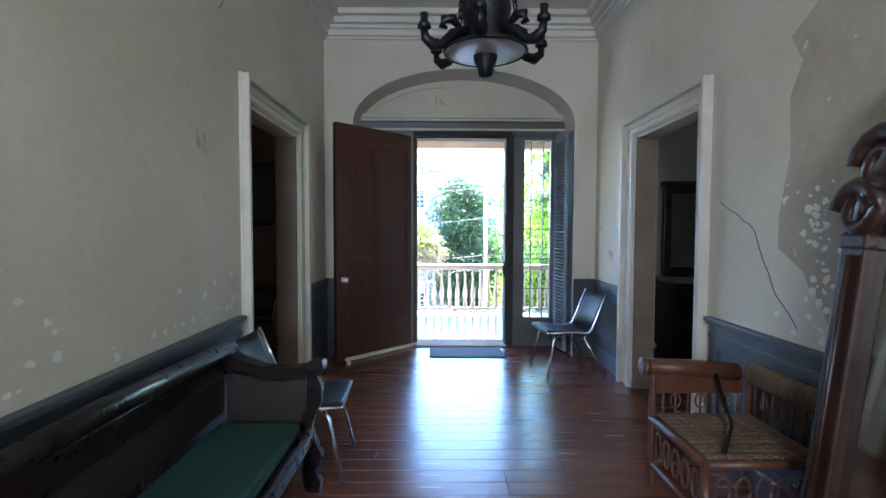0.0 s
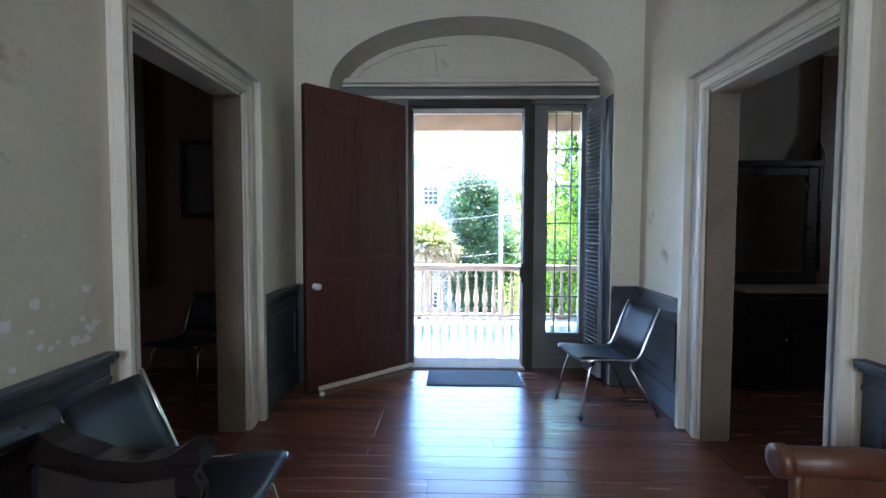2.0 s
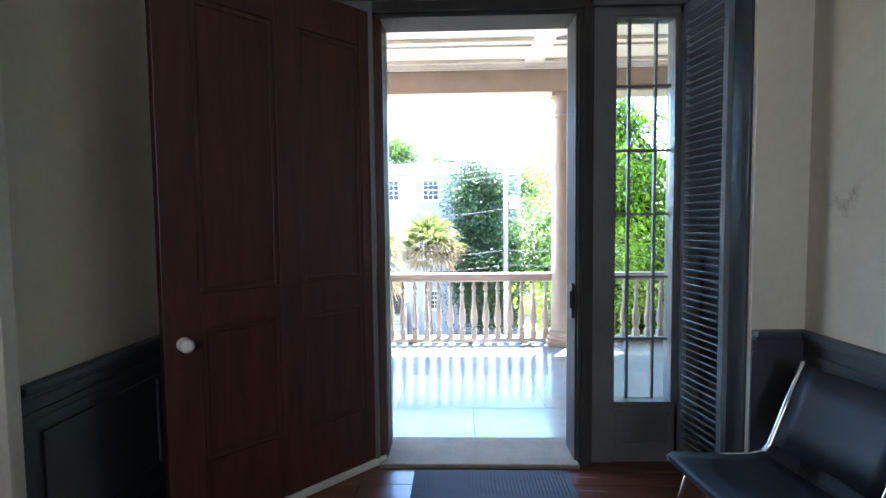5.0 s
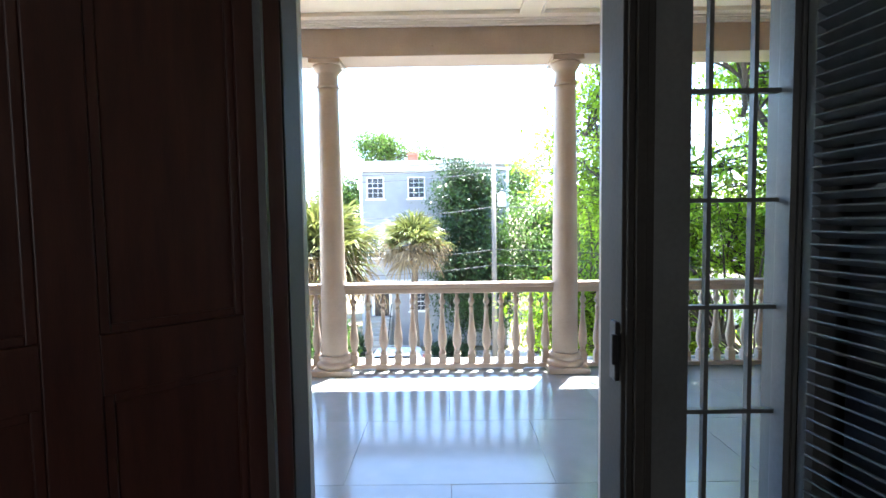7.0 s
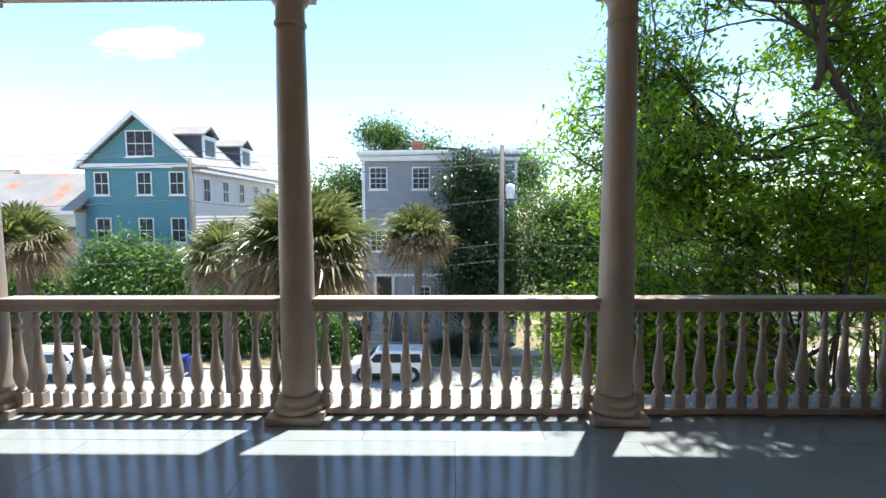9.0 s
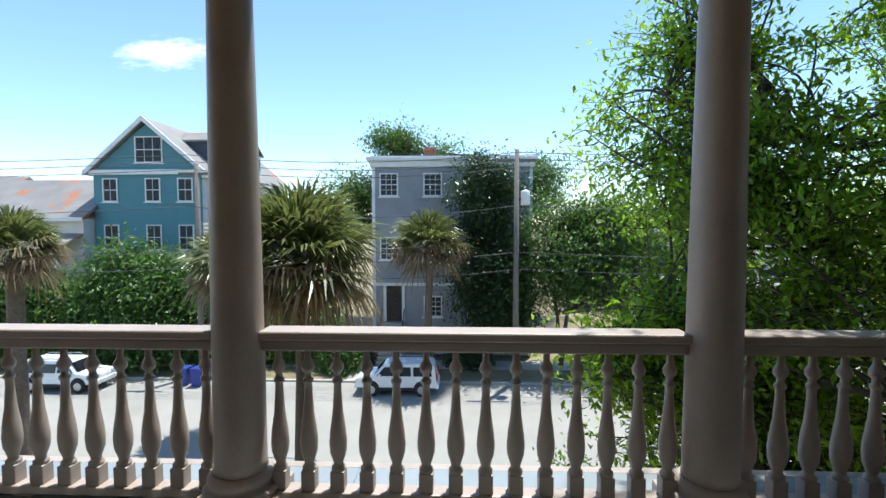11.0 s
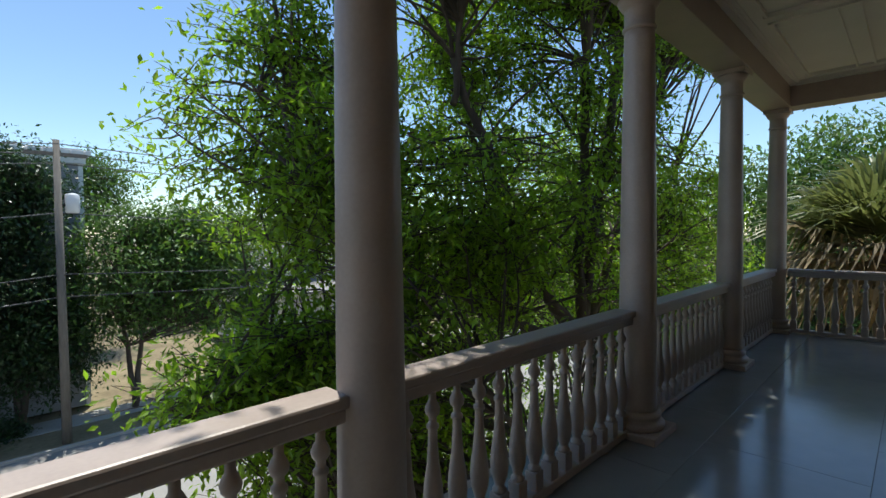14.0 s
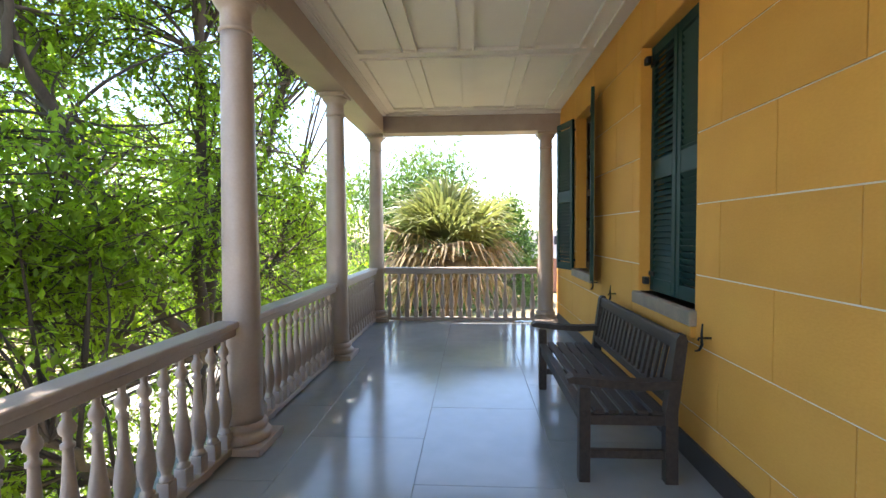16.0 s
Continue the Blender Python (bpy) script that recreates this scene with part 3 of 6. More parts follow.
def sash_window(name, x0, x1, y):
    w = tagged(new(name), "tall dark sash window with shuttered panes", kind="structure")
    part("window_frame", boxes((x0, x0 + 0.06, y, y + 0.08, 0.88, 2.88), (x1 - 0.06, x1, y, y + 0.08, 0.88, 2.88), (x0 + 0.06, x1 - 0.06, y, y + 0.08, 0.88, 0.96), (x0 + 0.06, x1 - 0.06, y, y + 0.08, 1.84, 1.92), (x0 + 0.06, x1 - 0.06, y, y + 0.08, 2.80, 2.88)), BLACK_WOOD, w)
    part("inner_casing", boxes((x0 - 0.14, x0, y - 0.14, y - 0.10, 0.8, 3.0), (x1, x1 + 0.14, y - 0.14, y - 0.10, 0.8, 3.0), (x0, x1, y - 0.14, y - 0.10, 2.88, 3.02)), BROWN_WOOD, w)
    xs = np.linspace(x0 + 0.06, x1 - 0.06, 5)
    for x in xs[1:-1]:
        part("muntin", boxes((x - 0.012, x + 0.012, y + 0.02, y + 0.06, 0.96, 1.84), (x - 0.012, x + 0.012, y + 0.02, y + 0.06, 1.92, 2.80)), BLACK_WOOD, w)
    for z in (1.4, 2.36):
        part("muntin", boxes((x0 + 0.06, x1 - 0.06, y + 0.021, y + 0.059, z - 0.012, z + 0.012)), BLACK_WOOD, w)
    for z0, z1 in ((0.97, 1.38), (1.42, 1.83), (1.93, 2.34), (2.38, 2.79)):
        for a, b in zip(xs, xs[1:]):
            p = part("pane", boxes((a + 0.012, b - 0.012, y + 0.036, y + 0.04, z0, z1)), GLASS, w)
            p.visible_shadow = False


sash_window("window_2", -3.85, -2.75, 6.0)
sash_window("window_3", 3.89, 4.90, 6.0)
sash_window("window_4", 6.40, 7.35, 6.06)

pf = thing("framed_picture", "dark framed print hanging on brown wall", "picture", pose(-2.02, ROOM_N, 1.88))
part("frame", boxes((-0.30, -0.25, -0.04, 0, -0.38, 0.38), (0.25, 0.30, -0.04, 0, -0.38, 0.38), (-0.25, 0.25, -0.04, 0, 0.33, 0.38), (-0.25, 0.25, -0.04, 0, -0.38, -0.33), bevel=0.006), BLACK_WOOD, pf)
part("slip", boxes((-0.25, -0.235, -0.03, 0, -0.33, 0.33), (0.235, 0.25, -0.03, 0, -0.33, 0.33), (-0.235, 0.235, -0.03, 0, 0.315, 0.33), (-0.235, 0.235, -0.03, 0, -0.33, -0.315)), BROWN_WOOD, pf)
part("print", boxes((-0.235, 0.235, -0.02, 0, -0.315, 0.315)), PICTURE, pf)

sb = thing("mirrored_sideboard", "tall black sideboard with framed mirror and pale top", "sideboard", pose(2.88, 5.45, 0))
part("carcass", boxes((0, 1.15, 0.02, 0.5, 0.08, 0.86), (0.03, 1.12, 0.04, 0.5, 0, 0.08), bevel=0.006), BLACK_WOOD, sb)
part("top", boxes((-0.02, 1.17, -0.01, 0.52, 0.86, 0.895), bevel=0.006), STONE_SILL, sb, "pale stone slab top")
for a in (0.03, 0.40, 0.77):
    dd = part("door", boxes((a, a + 0.35, 0.004, 0.022, 0.12, 0.82), bevel=0.005), BLACK_WOOD, sb)
    part("knob", boxes((a + 0.3, a + 0.32, -0.015, 0.005, 0.45, 0.47), bevel=0.004), CHROME, dd)
part("mirror_frame", boxes((0.03, 0.12, 0.36, 0.42, 0.9, 1.98), (0.74, 0.83, 0.36, 0.42, 0.9, 1.98), (0.12, 0.74, 0.36, 0.42, 1.9, 1.98), (0.12, 0.74, 0.36, 0.42, 0.9, 1.02), (0.0, 0.86, 0.34, 0.43, 1.98, 2.04), bevel=0.006), BLACK_WOOD, sb)
part("mirror_glass", boxes((0.12, 0.74, 0.385, 0.39, 1.02, 1.9)), MIRROR, sb)
part("finial_post", lathe([(1.02, 0.04), (1.7, 0.035), (2.0, 0.045), (2.1, 0.05), (2.2, 0.02), (2.26, 0.005)], 10), BLACK_WOOD, sb).location = (0.85, 0.40, 0)

# ---------- front door leaf ----------
dl = thing("front_door", "dark mahogany panelled front door standing open with porcelain knob", "door", pose(-0.075, 6.11, 0.02, 0, 0, 180 + 45.5))
LW, LH = 1.16, 2.58
bm = boxes((0, LW, -0.02, 0.02, 0, LH), bevel=0.003)
part("slab", bm, DOOR_WOOD, dl)
for x0, x1 in ((0, 0.15), (0.52, 0.64), (1.01, LW)):
    part("stile", boxes((x0, x1, -0.034, 0.034, 0, LH), bevel=0.004), DOOR_WOOD, dl)
for x0, x1 in ((0.15, 0.52), (0.64, 1.01)):
    for z0, z1 in ((0, 0.34), (0.94, 1.10), (LH - 0.2, LH)):
        part("rail", boxes((x0, x1, -0.034, 0.034, z0, z1), bevel=0.003), DOOR_WOOD, dl)
    for z0, z1 in ((0.34, 0.94), (1.10, LH - 0.2)):
        part("panel_moulding", boxes((x0, x0 + 0.025, -0.028, 0.028, z0, z1), (x1 - 0.025, x1, -0.028, 0.028, z0, z1), (x0 + 0.025, x1 - 0.025, -0.028, 0.028, z0, z0 + 0.025), (x0 + 0.025, x1 - 0.025, -0.028, 0.028, z1 - 0.025, z1), bevel=0.004), DOOR_WOOD, dl)
for s in (-1, 1):
    k = part("knob", lathe([(0, 0.028), (0.006, 0.03), (0.01, 0.012), (0.035, 0.011), (0.04, 0.022), (0.052, 0.03), (0.066, 0.028), (0.074, 0.012)], 16), PORCELAIN, dl, "white porcelain knob")
    k.matrix_basis = pose(LW - 0.075, s * 0.034, 0.89, -90 * s, 0, 0)
part("draught_strip", boxes((0.02, LW - 0.1, 0.034, 0.05, -0.012, 0.025)), CASING, dl)
ws = thing("door_stop", "small white rubber door stop on floorboards", "door stop", pose(-0.74, 5.25, 0))
part("block", lathe([(0, 0.022), (0.02, 0.02), (0.03, 0.012)], 10), PORCELAIN, ws)

dm = thing("door_mat", "ribbed dark rubber door mat on floorboards", "mat", pose(0.12, 5.51, 0.0))
part("backing", boxes((0, 0.87, 0, 0.46, 0.001, 0.008), bevel=0.003), RUBBER, dm)
rib = to_mesh("rib", boxes((-0.005, 0.005, 0.02, 0.44, 0.007, 0.014)), RUBBER)
for k in range(41):
    piece("rib", rib, dm, (0.035 + k * 0.02, 0, 0))

# ---------- stacking chairs ----------


def metal_chair(m):
    """Faces its own -x; origin on the floor under the seat's middle."""
    c = thing("stacking_chair", "black vinyl chair with bright chrome tube frame", "chair", m, "stacking chairs in the hall")
    bm = bmesh.new()
    ny = 9
    prof = [(-0.27, 0.452), (-0.25, 0.462), (-0.15, 0.455), (0.0, 0.437), (0.1, 0.432), (0.16, 0.44)]
    top = [[bm.verts.new((x, -0.23 + 0.46 * j / (ny - 1), z - 0.012 * math.sin(math.pi * j / (ny - 1)))) for j in range(ny)] for x, z in prof]
    low = [[bm.verts.new((v.co.x, v.co.y, v.co.z - 0.02)) for v in r] for r in top]
    for a, flip in ((top, 0), (low, 1)):
        for p, q in zip(a, a[1:]):
            for j in range(ny - 1):
                f = (p[j], q[j], q[j + 1], p[j + 1])
                bm.faces.new(f[::-1] if not flip else f).smooth = True
    edge = [top[0], [r[-1] for r in top], top[-1][::-1], [r[0] for r in top][::-1]]
    edge2 = [low[0], [r[-1] for r in low], low[-1][::-1], [r[0] for r in low][::-1]]
    for e, g in zip(edge, edge2):
        for k in range(len(e) - 1):
            bm.faces.new((e[k], e[k + 1], g[k + 1], g[k]))
    bmesh.ops.recalc_face_normals(bm, faces=bm.faces)
    part("seat", bm, VINYL, c)
    b = bmesh.new()
    rows_b = [(0.19, 0.47), (0.24, 0.58), (0.29, 0.70), (0.335, 0.80)]
    f1 = [[b.verts.new((x + 0.02 * math.sin(math.pi * j / 8), -0.215 + 0.43 * j / 8, z)) for j in range(9)] for x, z in rows_b]
    f2 = [[b.verts.new((v.co.x + 0.02, v.co.y, v.co.z - 0.004)) for v in r] for r in f1]
    for a in (f1, f2):
        for p, q in zip(a, a[1:]):
            for j in range(8):
                b.faces.new((p[j], p[j + 1], q[j + 1], q[j])).smooth = True
    for e, g in ((f1[0], f2[0]), (f1[-1], f2[-1]), ([r[0] for r in f1], [r[0] for r in f2]), ([r[-1] for r in f1], [r[-1] for r in f2])):
        for k in range(len(e) - 1):
            b.faces.new((e[k], e[k + 1], g[k + 1], g[k]))
    bmesh.ops.recalc_face_normals(b, faces=b.faces)
    part("backrest", b, VINYL, c)
    for s in (-1, 1):
        y = s * 0.232
        part("frame", tube([(-0.27, y, 0.438), (-0.1, y, 0.435), (0.10, y, 0.425), (0.16, y, 0.43), (0.195, y, 0.465), (0.25, y, 0.60), (0.34, y, 0.815)], 0.0115, 8), CHROME, c)
        for sx in (-1, 1):
            foot = (-0.27, s * 0.25, 0.018) if sx < 0 else (0.33, s * 0.25, 0.018)
            knee = (-0.19, s * 0.215, 0.37) if sx < 0 else (0.12, s * 0.215, 0.37)
            leg = part("leg", tube([foot, knee, (knee[0] + 0.03, s * 0.2, 0.405), (knee[0] + 0.06 * -sx, s * 0.15, 0.415)], 0.011, 8), CHROME, c)
            part("rubber_foot", tube([(foot[0], foot[1], 0), (foot[0], foot[1], 0.035)], 0.015, 8), TYRE, leg)
    part("cross_bar", tube([(-0.15, -0.2, 0.41), (-0.15, 0.2, 0.41)], 0.010, 8), CHROME, c)
    part("cross_bar", tube([(0.1, -0.2, 0.41), (0.1, 0.2, 0.41)], 0.010, 8), CHROME, c)
    return c


metal_chair(pose(1.54, 5.08, 0, 0, 0, 8))
metal_chair(pose(-0.60, 3.07, 0, 0, 0, 183))
metal_chair(pose(-1.9, 5.35, 0, 0, 0, 80))

# ---------- long cane settee ----------
st = thing("cane_settee", "long black scroll-armed settee with cane back, green cushion seat", "settee", pose(-1.0, 0.75, 0))
L = 2.05
part("back_rail", tube([(0.07, 0, 0.80), (0.05, L / 2, 0.82), (0.07, L, 0.80)], 0.045, 12), BLACK_WOOD, st)
part("top_rail", boxes((0.03, 0.07, 0, L, 0.66, 0.78), bevel=0.01), BLACK_WOOD, st)
part("cane_back", boxes((0.045, 0.055, 0.05, L - 0.05, 0.46, 0.66)), CANE, st, "woven cane back panel")
# flat dark diamonds laid on the panel, for the dark of the cane's open holes
holes = bmesh.new()
for a in range(90):
    for b in range(8):
        y, z = 0.08 + a * 0.021, 0.475 + b * 0.0225
        vs = [holes.verts.new((0.0565, y + dy, z + dz)) for dy, dz in ((-0.005, 0), (0, -0.005), (0.005, 0), (0, 0.005))]
        holes.faces.new(vs)
ho = part("cane_hole_marks", holes, DARK_JOINT, st)
tagged(ho, kind="stuff")
part("seat_frame", boxes((0.02, 0.54, 0.02, L - 0.02, 0.27, 0.36), bevel=0.02), BLACK_WOOD, st)
part("cushion", boxes((0.06, 0.50, 0.06, L - 0.12, 0.36, 0.43), bevel=0.028), GREEN_CLOTH, st, "green cloth seat cushion")
for y0 in (0.0, L - 0.05):
    arm = [(0.02, 0.79), (0.08, 0.80), (0.16, 0.75), (0.28, 0.71), (0.42, 0.70), (0.50, 0.715), (0.555, 0.75), (0.60, 0.745), (0.61, 0.70), (0.585, 0.665), (0.545, 0.665), (0.50, 0.65), (0.40, 0.635), (0.28, 0.64), (0.16, 0.67), (0.06, 0.70), (0.02, 0.70)]
    a = part("arm_top", prism([(x, z) for x, z in arm], y0 - 0.03, y0 + 0.06), BLACK_WOOD, st)
    post = [(0.50, 0.67), (0.55, 0.68), (0.59, 0.60), (0.585, 0.50), (0.55, 0.43), (0.53, 0.36), (0.55, 0.30), (0.535, 0.25), (0.47, 0.28), (0.46, 0.36), (0.49, 0.45), (0.52, 0.52), (0.515, 0.60)]
    part("arm_post", prism(post, y0, y0 + 0.05), BLACK_WOOD, st)
    part("arm_panel", boxes((0.06, 0.50, y0 + 0.015, y0 + 0.03, 0.36, 0.66)), CANE, st, "woven cane arm panel")
    for xf, sgn in ((0.5, 1), (0.06, -1)):
        leg = [(xf - 0.05, 0.29), (xf + 0.05, 0.29), (xf + 0.06 * sgn + 0.03, 0.20), (xf + 0.03 * sgn + 0.02, 0.12), (xf + 0.05 * sgn + 0.03, 0.05), (xf + 0.04 * sgn + 0.03, 0.0), (xf - 0.02 + 0.02 * sgn, 0.0), (xf - 0.035 + 0.02 * sgn, 0.05), (xf - 0.02, 0.12), (xf - 0.03 + 0.02 * sgn, 0.2)]
        part("leg", prism(leg, y0, y0 + 0.06), BLACK_WOOD, st)

# ---------- corner chair with woven seat ----------
cc = thing("corner_chair", "brown wooden corner chair with woven seat and rolled wicker back", "chair", pose(1.445, 2.27, 0))
S = 0.54
for x, y, h in ((0.0, S, 0.66), (S, S, 0.64), (S, 0.0, 0.66), (0.0, 0.0, 0.42)):
    part("leg", lathe([(0, 0.014), (0.03, 0.022), (0.08, 0.014), (0.2, 0.02), (0.4, 0.022), (h - 0.05, 0.018), (h, 0.02)], 10), BROWN_WOOD, cc).location = (x, y, 0)
for a, b in (((0, 0), (S, 0)), ((S, 0), (S, S)), ((S, S), (0, S)), ((0, S), (0, 0))):
    for z in (0.14, 0.40):
        part("stretcher", tube([(*a, z), (*b, z)], 0.013 if z < 0.2 else 0.022, 8), BROWN_WOOD, cc)
part("back_roll", tube([(-0.03, S + 0.01, 0.69), (0.2, S + 0.02, 0.68), (S - 0.06, S + 0.01, 0.66)], [0.045, 0.05, 0.05], 12), BROWN_WOOD, cc)
part("back_board", boxes((-0.01, S - 0.03, S - 0.01, S + 0.02, 0.54, 0.66), bevel=0.01), BROWN_WOOD, cc)
ring_me = to_mesh("wicker_turn", tube([(0.052 * math.cos(a), 0, 0.052 * math.sin(a)) for a in np.linspace(0, 2 * math.pi, 13)], 0.011, 6), RUSH)
for k in range(26):
    piece("wicker_turn", ring_me, cc, (S + 0.01, S - 0.03 - k * 0.022, 0.665), 0.12)
part("scroll_end", lathe([(-0.02, 0.03), (-0.015, 0.055), (0.015, 0.055), (0.02, 0.03)], 14), BROWN_WOOD, cc).matrix_basis = pose(S + 0.01, -0.05, 0.66, 90, 0, 0)
part("scroll_end", lathe([(-0.02, 0.03), (-0.015, 0.052), (0.015, 0.052), (0.02, 0.03)], 14), BROWN_WOOD, cc).matrix_basis = pose(-0.045, S + 0.01, 0.69, 0, 90, 0)
strand = to_mesh("strand", boxes((-0.011, 0.011, 0, S - 0.02, -0.006, 0.006), bevel=0.003), RUSH)
for k in range(22):
    piece("strand", strand, cc, (0.025 + k * 0.0235, 0.01, 0.425 + 0.004 * (k % 2)))
cross = to_mesh("strand", boxes((0, S - 0.02, -0.011, 0.011, -0.004, 0.004), bevel=0.002), RUSH)
for k in range(11):
    piece("strand", cross, cc, (0.01, 0.03 + k * 0.047, 0.432))
for side in range(2):
    for k in range(7):
        u = 0.06 + k * 0.07
        p0, p1 = ((u, S, 0.42), (u, S, 0.56)) if side == 0 else ((S, u, 0.42), (S, u, 0.63))
        part("spindle", tube([p0, p1], 0.007, 6), BROWN_WOOD, cc)
        r = 0.028
        pc = [(u + r * math.cos(a), S, 0.50 + r * 1.5 * math.sin(a)) if side == 0 else (S, u + r * math.cos(a), 0.53 + r * 1.5 * math.sin(a)) for a in np.linspace(0, 2 * math.pi, 13)]
        if k % 2:
            part("scroll", tube(pc, 0.006, 6), BROWN_WOOD, cc)
for side in range(2):
    for k in range(5):
        u = 0.08 + k * 0.095
        pc = [(u + 0.035 * math.cos(a), 0, 0.27 + 0.07 * math.sin(a)) if side == 0 else (0, u + 0.035 * math.cos(a), 0.27 + 0.07 * math.sin(a)) for a in np.linspace(0, 2 * math.pi, 15)]
        part("scroll", tube(pc, 0.007, 6), BROWN_WOOD, cc)
part("cord", tube([(0.1, 0.03, 0.44), (0.27, 0.25, 0.47), (0.34, S - 0.02, 0.66)], 0.012, 8), BLACK_WOOD, cc, "dark barrier cord over seat")

# ---------- carved leaning pier mirror ----------
pm = thing("pier_mirror", "tall carved mahogany pier mirror leaning against plaster wall", "mirror", pose(1.69, 0.92, 0, 0, 7.0, 0) @ Matrix.Diagonal((1, 1, 1.09, 1)))
MW = 1.05
for y in (0.0, MW):
    po = part("post", boxes((-0.05, 0.05, y - 0.055, y + 0.055, 0.12, 1.35), (-0.06, 0.06, y - 0.065, y + 0.065, 0.0, 0.14), (-0.055, 0.055, y - 0.06, y + 0.06, 1.28, 1.34), bevel=0.012), CARVED, pm)
    part("bead", tube([(-0.055, y, 0.16), (-0.055, y, 1.26)], 0.012, 8), CARVED, po)
arch = [(0, MW / 2 - MW / 2 * math.cos(a), 1.34 + 0.48 * math.sin(a)) for a in np.linspace(0, math.pi, 17)]
part("arched_top", tube(arch, 0.06, 10), CARVED, pm)
part("bottom_rail", boxes((-0.05, 0.04, 0.05, MW - 0.05, 0.1, 0.25), bevel=0.012), CARVED, pm)
glass_pts = [(0.06, 0.2), (MW - 0.06, 0.2)] + [(MW / 2 + (MW / 2 - 0.05) * math.cos(a), 1.34 + 0.43 * math.sin(a)) for a in np.linspace(0, math.pi, 15)]
part("mirror_glass", prism(glass_pts, 0.0, 0.012, "x"), MIRROR, pm)
part("backboard", prism(glass_pts, 0.013, 0.03, "x"), BROWN_WOOD, pm)


def scroll_at(y, z, r, turns, flip, rad):
    pts = []
    for k in range(int(14 * turns)):
        a = 2 * math.pi * k / 14
        q = r * (1 - 0.8 * k / (14 * turns))
        pts.append((-0.04, y + flip * q * math.cos(a), z + q * math.sin(a)))
    return tube(pts, [rad * (1 - 0.55 * k / len(pts)) for k in range(len(pts))], 8)


for y, z, r, fl in ((MW + 0.0, 1.42, 0.10, 1), (MW - 0.07, 1.58, 0.12, 1), (MW - 0.22, 1.74, 0.12, 1), (0.0, 1.42, 0.10, -1), (0.07, 1.58, 0.12, -1), (0.22, 1.74, 0.12, -1), (MW / 2 + 0.1, 1.88, 0.11, -1), (MW / 2 - 0.1, 1.88, 0.11, 1)):
    part("carved_scroll", scroll_at(y, z, r, 1.7, fl, 0.038), CARVED, pm)
for k in range(5):
    a = radians(40 + 25 * k)
    part("carved_leaf", tube([(-0.03, MW / 2, 1.86), (-0.05, MW / 2 + 0.1 * math.cos(a), 1.86 + 0.12 * math.sin(a)), (-0.02, MW / 2 + 0.16 * math.cos(a), 1.86 + 0.24 * math.sin(a))], [0.02, 0.04, 0.004], 7), CARVED, pm)

# ---------- hanging lamp ----------
ch = thing("hanging_lamp", "black bronze hanging lamp with dish and scrolled arms", "lamp", pose(0.44, 2.34, 2.245))
part("font", lathe([(-0.10, 0.01), (-0.09, 0.03), (-0.06, 0.035), (-0.03, 0.05), (0.02, 0.06), (0.06, 0.10), (0.10, 0.085), (0.14, 0.10), (0.20, 0.115), (0.24, 0.11), (0.27, 0.095), (0.285, 0.10), (0.29, 0.06)], 20), CHANDELIER, ch)
part("dish", lathe([(-0.005, 0.05), (0.0, 0.13), (0.012, 0.178), (0.02, 0.182), (0.022, 0.17), (0.012, 0.12), (0.006, 0.05)], 28), REFLECTOR, ch, "silvered reflector dish")
part("dish_rim", tube([(0.182 * math.cos(a), 0.182 * math.sin(a), 0.016) for a in np.linspace(0, 2 * math.pi, 29)], 0.009, 6), CHANDELIER, ch)
for k in range(6):
    a = radians(20 + 60 * k)
    d = Vector((math.cos(a), math.sin(a), 0))

    def at(r, z):
        return d * r + Vector((0, 0, z))
    arm = part("arm", tube([at(0.09, 0.10), at(0.16, 0.07), at(0.21, 0.02), at(0.25, 0.015), at(0.285, 0.04), at(0.29, 0.075)], [0.02, 0.026, 0.022, 0.026, 0.02, 0.016], 8), CHANDELIER, ch)
    c = part("burner", lathe([(0, 0.012), (0.01, 0.03), (0.03, 0.026), (0.04, 0.016), (0.07, 0.018), (0.075, 0.01)], 10), CHANDELIER, arm)
    c.location = at(0.29, 0.07)
    part("leaf_scroll", tube([at(0.12, 0.10), at(0.16, 0.14), at(0.20, 0.13), at(0.21, 0.10), at(0.185, 0.095)], [0.012, 0.022, 0.02, 0.016, 0.008], 7), CHANDELIER, arm)
link = to_mesh("chain_link", tube([(0.011 * math.cos(a), 0, 0.022 * math.sin(a)) for a in np.linspace(0, 2 * math.pi, 11)], 0.004, 5), CHANDELIER)
for k in range(4):
    a = radians(45 + 90 * k)
    for j in range(38):
        f = j / 38
        r = 0.165 * (1 - f * 0.85)
        piece("chain_link", link, ch, (r * math.cos(a), r * math.sin(a), 0.13 + j * 0.036), (j % 2) * math.pi / 2 + a)
part("ceiling_rose", lathe([(1.48, 0.03), (1.52, 0.06), (1.57, 0.10), (1.589, 0.12)], 16), CHANDELIER, ch)

# ---------- porch ----------
PZ = -0.10                        # porch floor
BAY, COL_Y = 2.33, 9.265
COL_X = [-0.66 + BAY * k for k in range(-3, 5)]   # the last one stands at the end
X_END, X_FAR = COL_X[-1], COL_X[0] - 0.4
C_Z, B_Z = 3.28, 2.97             # ceiling, underside of the beam
OPEN = [(3.89, 4.90, 0.87, 2.88), (6.40, 7.35, 0.87, 2.88), (-3.85, -2.75, 0.87, 2.88), (-0.27, 1.24, PZ, 2.80), (1.24, 1.70, 0.30, 2.64)]

